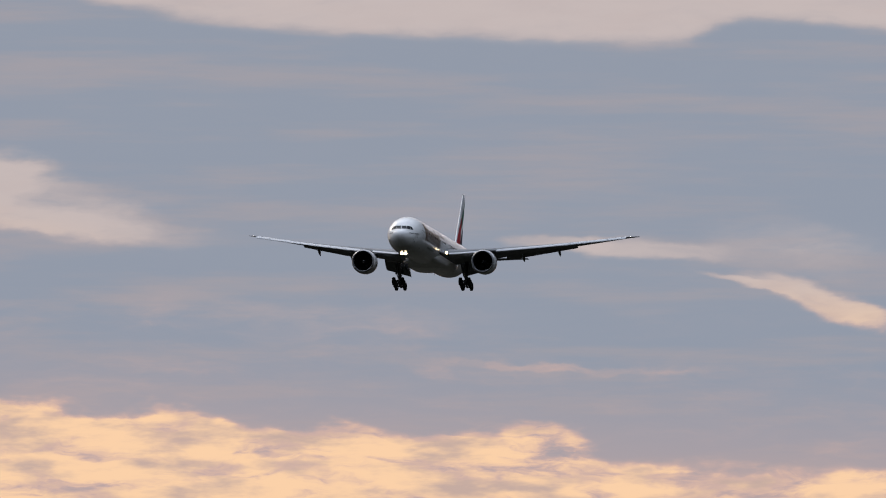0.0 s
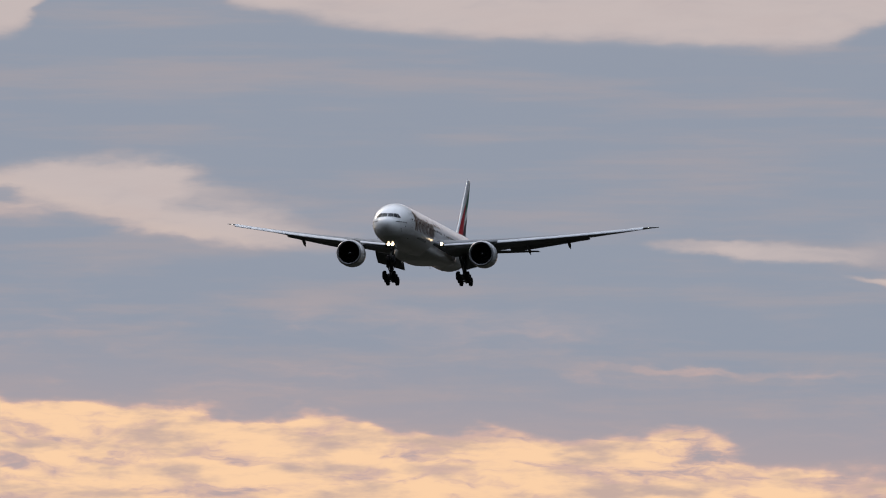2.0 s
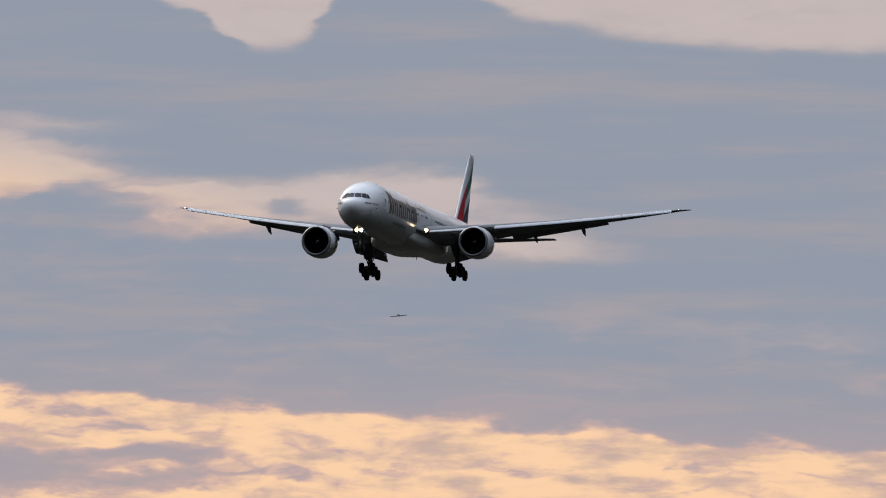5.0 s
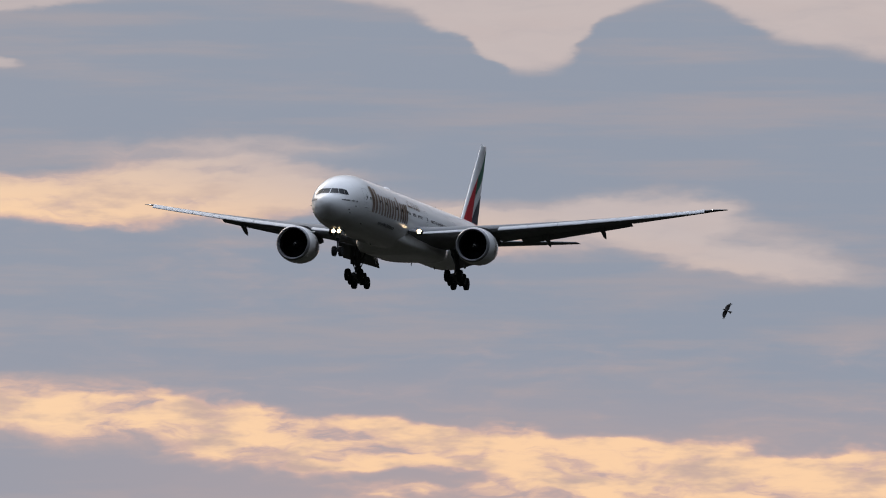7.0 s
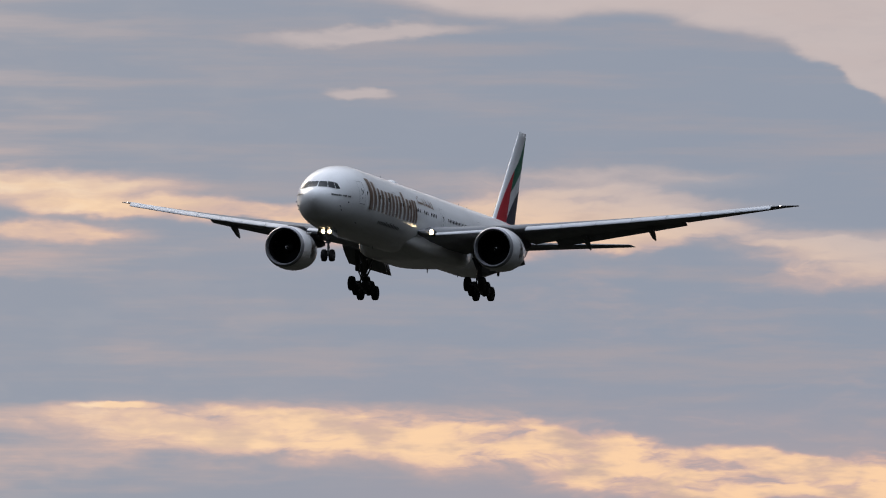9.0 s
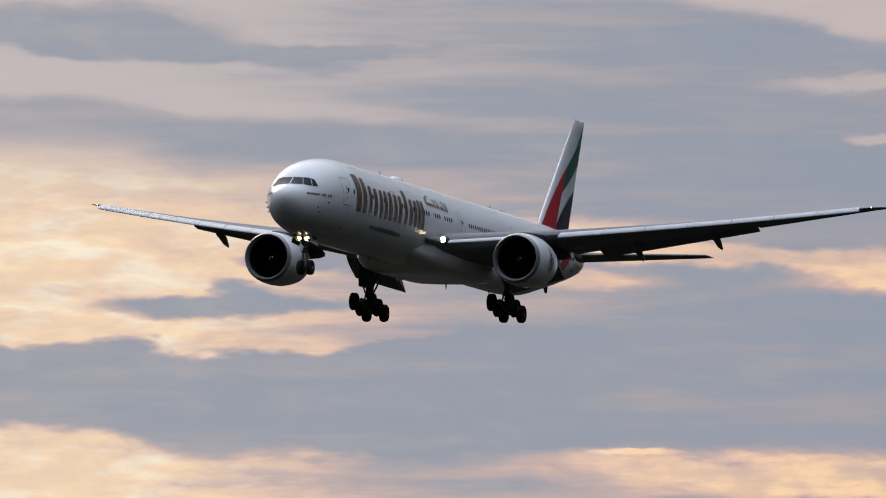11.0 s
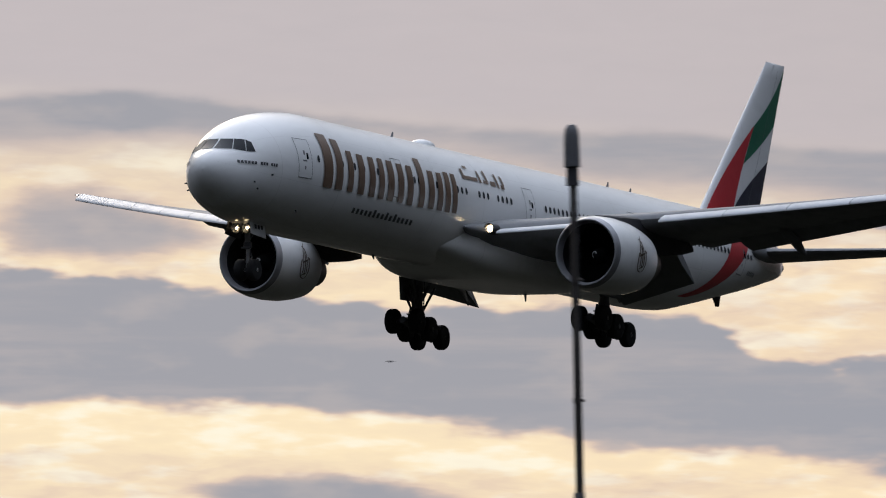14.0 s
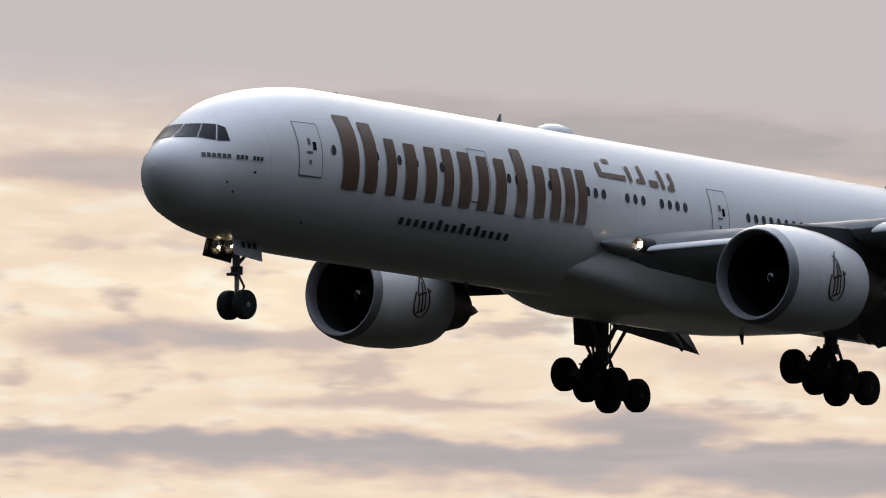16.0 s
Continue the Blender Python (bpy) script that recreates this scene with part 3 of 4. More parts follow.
def cabin_windows(plane):
    """Rows of oval cabin windows between the doors, all on one mesh a side."""
    runs = [(8.75, 1), (10.6, 2), (12.4, 3), (14.4, 3), (18.9, 3), (20.9, 3), (23.7, 3), (26.15, 3), (28.3, 4), (33.8, 18), (46.4, 21), (59.0, 3)]
    stations = [s + 0.50 * k - 0.013 * max(0.0, 38 - s) for s, count in runs for k in range(count)]
    for side in (1, -1):
        mesh = None
        for y in stations:
            if y > 56.5 and mesh is None:
                continue
            zc, turn = 0.55, 0.0
            if mesh is None:
                bm = bmesh.new()
                ring, core = [], []
                for i in range(14):
                    a = 2 * math.pi * i / 14
                    p = Vector(hull_point(20, zc + 0.19 * math.sin(a), side, 0.012)) - Vector(hull_point(20, zc, side, 0.012))
                    ring.append(bm.verts.new((p.x, 0.135 * math.cos(a), p.z)))
                bm.faces.new(ring if side > 0 else ring[::-1])
                mesh = bpy.data.meshes.new("cabin_window")
                bm.to_mesh(mesh)
                bm.free()
                mesh.materials.append(CABIN_GLASS)
            ob = new("cabin_window", mesh)
            ob.parent = plane
            ob.location = hull_point(y, zc, side, 0.02)


def doors(plane):
    for side in (1, -1):
        for y0, wide in ((6.60, 1.12), (16.40, 1.07), (31.38, 1.07), (44.0, 0.9), (58.2, 1.0)):
            z0, z1 = -0.50, 1.42
            panel = sheet(curve((y0, z0), (y0 + wide, z0)), curve((y0, z1), (y0 + wide, z1)), lambda y, z: hull_point(y, z, side, 0.012), 4, 8)
            door = part("cabin_door", panel, WHITE, plane, "white cabin door with dark seal line")
            bm = bmesh.new()
            e = 0.032
            for a, b, c, d in ((y0 - e, y0, z0 - e, z1 + e), (y0 + wide, y0 + wide + e, z0 - e, z1 + e), (y0, y0 + wide, z0 - 1.6 * e, z0), (y0, y0 + wide, z1, z1 + e)):
                sheet(curve((a, c), (b, c)), curve((a, d), (b, d)), lambda y, z: hull_point(y, z, side, 0.018), 2, 8, bm)
            part("door_seal", bm, FRAME, door)
            m = y0 + wide * 0.62
            bm = sheet(curve((m, 0.44), (m + 0.17, 0.44)), curve((m, 0.74), (m + 0.17, 0.74)), lambda y, z: hull_point(y, z, side, 0.024), 2, 3)
            part("door_window", bm, GLASS, door)
            for name, a, b, c, d in (("door_handle", 0.36, 0.66, 0.30, 0.38), ("door_placard", 0.46, 0.60, 0.62, 0.85), ("door_placard", 0.46, 0.58, -0.10, 0.06)):
                part(name, sheet(curve((y0 + a, c), (y0 + b, c)), curve((y0 + a, d), (y0 + b, d)), lambda y, z: hull_point(y, z, side, 0.024), 2, 2), FRAME, door)


def livery(plane):
    """Airline marks as plain bars in their colours."""
    def bar(bm, y0, y1, z0, z1, side, lean=0.0, off=0.045):
        y0, y1 = (y - 0.013 * max(0.0, 38 - y) for y in (y0, y1))
        return sheet(curve((y0, z0), (y1, z0)), curve((y0 + lean, z1), (y1 + lean, z1)), lambda y, z: hull_point(y, z, side, off), 3, 10, bm)

    for side in (1, -1):
        # one tall bar and a row of shorter ones, bronze
        marks = [(9.2, 10.05, -0.78, 1.90), (10.4, 11.1, -0.78, 1.75), (11.65, 12.2, -0.76, 1.28), (12.75, 13.4, -0.78, 1.22), (13.95, 14.55, -0.78, 1.22),
                 (15.0, 15.55, -0.78, 1.26), (15.95, 16.6, -0.78, 1.25), (17.05, 17.65, -0.76, 1.2), (18.1, 18.7, -0.78, 1.22),
                 (19.35, 19.95, -0.76, 1.72), (20.45, 21.05, -0.72, 1.2), (21.45, 22.0, -0.72, 1.2), (22.3, 22.85, -0.72, 1.32), (23.1, 23.6, -0.70, 1.32)]
        for y0, y1, z0, z1 in marks:
            part("livery_bar", bar(None, y0, y1, z0, z1, side), GOLD, plane)
        # small bars aft of them, and a thin row below
        for y0, y1, z0, z1 in ((24.6, 26.3, 1.22, 1.40), (24.6, 24.85, 1.40, 1.75), (25.2, 25.6, 1.80, 1.95), (26.5, 26.7, 1.2, 1.8), (26.95, 27.5, 1.20, 1.36), (27.3, 27.5, 1.36, 1.9),
                               (27.75, 28.3, 1.15, 1.4), (28.5, 28.7, 1.1, 1.85), (28.9, 29.3, 1.1, 1.3), (29.15, 29.35, 1.3, 1.8)):
            part("livery_bar", bar(None, y0, y1, z0, z1, side), GOLD, plane)
        for k in range(15):
            y0 = 12.95 + k * 0.445
            tall = 0.22 if k in (5, 8, 10) else 0.0
            part("web_bar", bar(None, y0, y0 + 0.24, -1.70, -1.45 + tall * 0.5, side, -0.06), INK, plane)
        for k in range(14):
            y0 = 3.22 + k * 0.152
            if k not in (6, 10):
                part("type_bar", bar(None, y0, y0 + 0.115, -0.20, -0.05, side, 0.03), INK, plane)
        # red sweep round the rear fuselage
        bm = sheet(curve((51.9, -2.32), (55.3, -1.6), (56.5, 0.0), (57.6, 2.2), (58.9, 3.02)), curve((53.0, -2.28), (57.4, -1.5), (58.8, 0.1), (60.3, 2.0), (62.0, 2.92)),
                   lambda y, z: hull_point(y, z, side, 0.02), 26, 6)
        part("red_stripe", bm, RED, plane, "red paint sweep on the rear fuselage")
        for k in range(5):
            part("registration_bar", bar(None, 60.0 + 0.30 * k, 60.2 + 0.30 * k, -0.42, -0.20, side), FRAME, plane)


def fin_half(y, z):
    """Half thickness of the fin at a point."""
    s = (z - 3.0) / 9.1
    lead, trail = 58.7 + 8.1 * s, 66.15 + 3.1 * s
    f = min(1.0, max(0.0, (y - lead) / (trail - lead)))
    thick = (0.10 - 0.01 * s) * (trail - lead)
    return 5 * thick * (0.2969 * math.sqrt(f) - 0.126 * f - 0.3516 * f * f + 0.2843 * f ** 3 - 0.1015 * f ** 4)


def tail(plane):
    rings = []
    for s in spread(-0.12, 1.0, 14) + [1.012]:
        z, shrink = 3.0 + 9.1 * min(s, 1.0) + (0.10 if s > 1 else 0), (0.25 if s > 1 else 1.0)
        zz = min(z, 12.1)
        k = (zz - 3.0) / 9.1
        lead, trail = 58.7 + 8.1 * k, 66.15 + 3.1 * k
        fs = [(1 - math.cos(math.pi * i / 28)) / 2 for i in range(29)]
        rings.append([(fin_half(lead + f * (trail - lead), zz) * shrink, lead + f * (trail - lead), z) for f in fs]
                     + [(-fin_half(lead + f * (trail - lead), zz) * shrink, lead + f * (trail - lead), z) for f in reversed(fs[1:-1])])
    fin = part("fin", loft(rings), WHITE, plane, "white tail fin with red, green and black flag stripes")
    for side in (1, -1):
        put = lambda y, z: (side * (fin_half(y, z) + 0.03), y, z)
        bm = sheet(curve((59.05, 3.05), (60.2, 4.4), (62.25, 6.5), (64.95, 8.38)), curve((62.15, 3.05), (62.75, 4.6), (63.55, 6.3), (64.95, 8.30)), put, 20, 6)
        part("red_stripe", bm, RED, fin)
        bm = sheet(curve((64.95, 8.36), (66.1, 9.1), (67.7, 10.1), (69.19, 12.0)), curve((63.6, 6.1), (65.2, 6.95), (66.8, 7.75), (68.0, 8.70)), put, 20, 6)
        part("green_stripe", bm, GREEN, fin)
        bm = sheet(curve((62.2, 3.35), (63.4, 4.6), (65.3, 5.55), (67.3, 6.65)), curve((62.4, 3.05), (63.8, 3.05), (65.0, 3.05), (66.1, 3.1)), put, 20, 8)
        part("black_stripe", bm, BLACK, fin)
        # rudder hinge line
        bm = sheet(curve((64.2, 3.4), (68.15, 11.8)), curve((64.24, 3.4), (68.18, 11.8)), lambda y, z: (side * (fin_half(y, z) + 0.04), y, z), 20, 1)
        part("rudder_joint", bm, FRAME, fin)
        # tailplane
        rings = []
        for x in spread(0.6, 10.6, 10) + [10.74]:
            lead, trail = 60.3 + (x - 0.6) * 0.80, 67.0 + (x - 0.6) * 0.36
            z, c = 0.85 + 0.075 * x, trail - lead
            thick = 0.095 * (0.4 if x > 10.65 else 1)
            fs = [(1 - math.cos(math.pi * i / 10)) / 2 for i in range(11)]
            prof = [5 * thick * c * (0.2969 * math.sqrt(f) - 0.126 * f - 0.3516 * f * f + 0.2843 * f ** 3 - 0.1015 * f ** 4) for f in fs]
            rings.append([(side * x, lead + f * c, z + t) for f, t in zip(fs, prof)] + [(side * x, lead + f * c, z - t) for f, t in list(zip(fs, prof))[-2:0:-1]])
        part("tailplane", loft(rings), GREY, plane, "grey horizontal tailplane")
        # rounded root of the tailplane
        rings = []
        for y, r in ((60.1, 0.05), (60.25, 0.22), (60.6, 0.36), (61.4, 0.45), (63.0, 0.45), (65.0, 0.32), (66.8, 0.10)):
            x = hull_half(y) * 0.96
            rings.append([(side * (x + 0.9 * r * math.cos(a)), y, 0.98 + r * math.sin(a)) for a in [2 * math.pi * i / 18 for i in range(18)]])
        part("tailplane_root_fairing", loft(rings), GREY, plane, "rounded grey fairing at the tailplane root")
        # bare metal skin round the tailplane root, in three panels
        for y0, y1, z0, z1 in ((61.6, 63.4, 0.30, 1.62), (63.46, 65.4, 0.22, 1.70), (65.46, 67.3, 0.30, 1.72)):
            lower = max(z0, hull_low(y1) + 0.12)
            part("skin_panel", sheet(curve((y0, max(z0, hull_low(y0) + 0.12)), (y1, lower)), curve((y0, z1), (y1, z1)), lambda y, z: hull_point(y, z, side, 0.012), 6, 6), SKIN_METAL, plane, "bare metal skin round the tailplane root")
    # tail skid and auxiliary power exhaust
    part("tail_skid", slab([(0, 60.6, -1.45), (0, 61.7, -1.3), (0, 61.5, -2.0), (0, 61.15, -2.05)], 0.14), DARK_GREY, plane)
    part("exhaust_outlet", revolve([(68.8, 0.24), (69.35, 0.24), (69.35, 0.18), (68.9, 0.15)], (0, 0.84), 20), CORE, plane)


def lamp(parent, name, label, x, y, z, r, bulb=0.055):
    """A small bulb at the focus of a dished mirror that throws its beam forward, in a short dark barrel."""
    f = 0.1
    part("lamp_barrel", revolve([(y + 0.06, 0.05), (y + 0.05, 0.6 * r), (y - 0.06, r + 0.02), (y - 0.24, r + 0.03), (y - 0.24, r + 0.015), (y - 0.16, r + 0.012)], (x, z), 24), DARK_GREY, parent)
    part("reflector", revolve([(y - q * q / (4 * f), q) for q in [r * k / 10 for k in (0.05, 1, 2, 3, 4, 5, 6, 7, 8, 9, 10)]], (x, z), 28), MIRROR, parent, "silvered lamp reflector")
    bm = bmesh.new()
    bmesh.ops.create_uvsphere(bm, u_segments=14, v_segments=10, radius=bulb)
    bmesh.ops.translate(bm, verts=bm.verts, vec=(x, y - f, z))
    part(name, bm, LAMP, parent, label)


def wings(plane):
    for side in (1, -1):
        xs = spread(2.2, 22.75, 20)
        rings = [airfoil(x, side, 0.0, 0.77) for x in xs] + [airfoil(x, side, 0.0, 1.0) for x in spread(22.78, 31.2, 10)] + [airfoil(x, side, 0.0, 1.0) for x in (31.6, 32.0, 32.3, 32.42)]
        wing = part("wing", loft(rings), GREY, plane, "grey swept wing with raked tip")
        for name, x0, x1, lf, drop, cf, ang in (("inboard_flap", 4.3, 8.4, 0.79, 0.10, 0.25, 35), ("flaperon", 9.45, 11.5, 0.775, -0.22, 0.22, 7), ("outboard_flap", 11.6, 22.7, 0.775, -0.10, 0.23, 19)):
            rings = [foil_piece(x, side, lf, drop, cf, ang) for x in spread(x0, x1, 8)]
            part(name, loft(rings), GREY, wing, "lowered grey trailing edge flap")
        for x0, x1 in ((4.15, 8.9),) + tuple((11.2 + 2.78 * k, 13.94 + 2.78 * k) for k in range(7)):
            rings = []
            for x in spread(x0, x1, 4):
                chord = wing_ref(x)[1]
                c = 0.88 if x0 > 9 else 0.80
                rings.append(foil_piece(x, side, 0.0, 0.05 + (0.30 if x0 > 9 else 0.20) * c, c / chord, -30 if x0 > 9 else -23, 0.18, forward=0.86 * c + 0.10))
            part("slat", loft(rings), LIGHT_GREY, wing, "pale extended leading edge slat")
        for x, long, drop in ((4.5, 4.3, 1.08), (14.2, 3.7, 0.48), (19.9, 3.3, 0.42)):
            lead, chord, z, _ = wing_ref(x)
            tail_y = lead + chord * (0.93 if x < 10 else 1.02)
            rings = []
            for k in spread(0, 1, 12):
                r = 0.36 * max(0.12, min(1.0, 3.5 * k, 0.35 + 2.6 * (1 - k)))
                yy = tail_y - long * (1 - k)
                zz = z - 0.42 - drop * (k ** 1.6) * 1.9 + (0.25 * (1 - k))
                rings.append([(side * (x + 0.55 * r * math.cos(a)), yy, zz + r * math.sin(a)) for a in [2 * math.pi * i / 14 for i in range(14)]])
            part("flap_track_fairing", loft(rings), GREY, wing)
        # root lamp, set in the leading edge fillet
        rings = []
        for k, (y, w, h) in enumerate(((24.45, 0.04, 0.04), (24.7, 0.20, 0.16), (25.2, 0.42, 0.27), (26.0, 0.64, 0.36), (27.6, 0.98, 0.56), (31.0, 1.2, 0.80))):
            rings.append([(side * (3.02 + w * math.cos(a)), y, -1.28 + h * math.sin(a) - 0.02 * k) for a in [2 * math.pi * i / 20 for i in range(20)]])
        fillet = part("wing_root_fillet", loft(rings), GREY, wing)
        lamp(fillet, "landing_light", "lit landing light in the wing root", side * 3.78, 25.98, -1.24, 0.24, 0.085)
        part("light_bezel", tube((side * 3.74, 26.0, -1.24), (side * 3.74, 26.6, -1.24), 0.27, 0.3, 18), DARK_GREY, fillet)
        bm = bmesh.new()
        bmesh.ops.create_uvsphere(bm, u_segments=12, v_segments=8, radius=0.05)
        bmesh.ops.translate(bm, verts=bm.verts, vec=(side * 31.25, 44.62, wing_ref(31.2)[2] + 0.03))
        part("tip_light", bm, NAV, wing, "small white wing tip light")


def engines(plane):
    for side in (1, -1):
        c = (side * 9.8, -2.66)
        cowl_out = [(25.02, 1.74), (25.3, 1.86), (25.9, 1.95), (27.0, 1.985), (28.2, 1.93), (29.2, 1.79), (30.1, 1.60)]
        cowl = part("nacelle", revolve(cowl_out + [(30.1, 1.54), (29.0, 1.5)], c), NACELLE_WHITE, plane, "white engine nacelle with bronze emblem")
        part("inlet_lip", revolve([(25.32, 1.862), (25.02, 1.775), (24.92, 1.70), (24.93, 1.64), (25.1, 1.56), (25.4, 1.53)], c), LIP, cowl, "bare metal inlet lip")
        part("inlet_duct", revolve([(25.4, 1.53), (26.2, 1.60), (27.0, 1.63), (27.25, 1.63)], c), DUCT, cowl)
        # flat near-black disc, added to close the duct behind the blades
        part("fan_backing_disc", revolve([(27.3, 1.66), (27.3, 0.02)], c), FAN, cowl)
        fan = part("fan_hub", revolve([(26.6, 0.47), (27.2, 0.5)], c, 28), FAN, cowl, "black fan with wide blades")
        for k in range(22):
            bm = bmesh.new()
            a = 2 * math.pi * k / 22
            quads = []
            for r, sweep, pitch in ((0.45, 0.0, 0.16), (0.9, 0.05, 0.2), (1.3, 0.02, 0.22), (1.6, -0.06, 0.2)):
                row = []
                for e, yy in ((-pitch, 26.62), (pitch, 27.1)):
                    aa = a + (e + sweep) / max(r, 0.5) * 0.8
                    row.append(bm.verts.new((c[0] + r * math.cos(aa), yy, c[1] + r * math.sin(aa))))
                quads.append(row)
            for p, q in zip(quads, quads[1:]):
                bm.faces.new((p[0], p[1], q[1], q[0]))
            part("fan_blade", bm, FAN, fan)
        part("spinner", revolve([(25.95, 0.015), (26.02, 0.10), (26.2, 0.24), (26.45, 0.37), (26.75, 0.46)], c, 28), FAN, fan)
        bm = bmesh.new()
        for k in range(12):
            a0, a1 = 0.35 * k, 0.35 * (k + 1)
            r0, r1 = 0.06 + 0.008 * k, 0.06 + 0.008 * (k + 1)
            vs = []
            for a, r, w in ((a0, r0, 0.0), (a1, r1, 0.0), (a1, r1, 0.06), (a0, r0, 0.06)):
                rr = r + w
                yy = 25.93 + 0.55 * rr + 0.9 * rr * rr
                vs.append(bm.verts.new((c[0] + rr * math.cos(a), yy, c[1] + rr * math.sin(a))))
            bm.faces.new(vs)
        part("spinner_swirl", bm, NACELLE_WHITE, fan)
        part("core_cowl", revolve([(28.9, 1.50), (30.1, 1.22), (31.2, 1.02), (32.2, 0.80), (32.2, 0.72), (31.2, 0.7)], c), CORE, cowl, "heat-stained core exhaust cowl")
        part("exhaust_plug", revolve([(31.2, 0.62), (32.2, 0.5), (33.2, 0.2), (33.6, 0.02)], c, 28), CORE, cowl)
        # pylon
        rings = []
        for y, w, z0, z1 in ((26.0, 0.04, -0.75, -0.66), (27.2, 0.22, -0.95, -0.55), (29.0, 0.30, -1.3, -0.42), (31.0, 0.32, -1.8, -0.32), (33.5, 0.30, -2.05, -0.45), (36.0, 0.18, -1.75, -0.7), (37.6, 0.04, -1.45, -1.2)):
            rings.append([(c[0] - w, y, z0), (c[0] - w, y, z1 - 0.1), (c[0] - 0.5 * w, y, z1), (c[0] + 0.5 * w, y, z1), (c[0] + w, y, z1 - 0.1), (c[0] + w, y, z0)])
        part("pylon", loft(rings), DARK_GREY, cowl)
        # strake and emblem bars on both flanks
        for flank in (1, -1):
            a = 0.75
            bm = None if flank == side else slab([(c[0] + flank * 1.93 * math.cos(a), 26.2, c[1] + 1.93 * math.sin(a)), (c[0] + flank * 1.94 * math.cos(a), 28.2, c[1] + 1.94 * math.sin(a)),
                       (c[0] + flank * 2.25 * math.cos(a), 28.0, c[1] + 2.25 * math.sin(a))], 0.05)
            if bm:
                part("strake", bm, NACELLE_WHITE, cowl)
            rad = pchip([p[0] for p in cowl_out], [p[1] for p in cowl_out])
            put = lambda y, h: (c[0] + flank * (rad(y - 0.35) + 0.015) * math.cos(h), y - 0.35, c[1] + (rad(y - 0.35) + 0.015) * math.sin(h))
            stroke = lambda wide, *pts: sheet(curve(*[(y - wide, h) for y, h in pts]), curve(*[(y + wide, h + 0.3 * wide) for y, h in pts]), put, 14, 2)
            for wide, pts in ((0.055, ((27.50, 0.06), (27.25, -0.30), (27.55, -0.46), (28.10, -0.43))), (0.055, ((28.10, -0.43), (28.55, -0.22), (28.28, 0.16))),
                              (0.05, ((27.60, 0.02), (27.70, 0.32), (28.05, 0.56))), (0.05, ((28.08, 0.10), (28.08, 0.40), (27.72, 0.44))),
                              (0.05, ((27.72, -0.30), (27.70, -0.02))), (0.05, ((27.92, -0.31), (27.90, 0.27))), (0.05, ((28.12, -0.28), (28.10, 0.06))),
                              (0.30, ((27.88, -0.03), (27.88, 0.02))), (0.22, ((27.88, -0.36), (27.88, -0.32))), (0.06, ((28.42, 0.08), (28.42, 0.14)))):
                part("emblem_stroke", stroke(wide, *pts), EMBLEM, cowl)


def wheel(name, centre, radius, width, parent, metal=None):
    """A tyre with rounded shoulders, and its hub."""
    x, y, z = centre
    prof = [(-0.5, 0.52), (-0.5, 0.80), (-0.44, 0.93), (-0.30, 0.99), (-0.1, 1.0), (0.1, 1.0), (0.30, 0.99), (0.44, 0.93), (0.5, 0.80), (0.5, 0.52)]
    n = 36
    rings = [[(x + w * width, y + r * radius * math.cos(2 * math.pi * i / n), z + r * radius * math.sin(2 * math.pi * i / n)) for i in range(n)] for w, r in prof]
    ob = part(name, loft(rings), RUBBER, parent, "black rubber tyre")
    for s in (1, -1):
        hub = [(0.44, 0.56), (0.46, 0.50), (0.36, 0.44), (0.36, 0.22), (0.50, 0.18), (0.50, 0.02)]
        rings = [[(x + s * w * width, y + r * radius * math.cos(2 * math.pi * i / 24), z + r * radius * math.sin(2 * math.pi * i / 24)) for i in range(24)] for w, r in hub]
        part("hub", loft(rings, False), metal or HUB, ob)


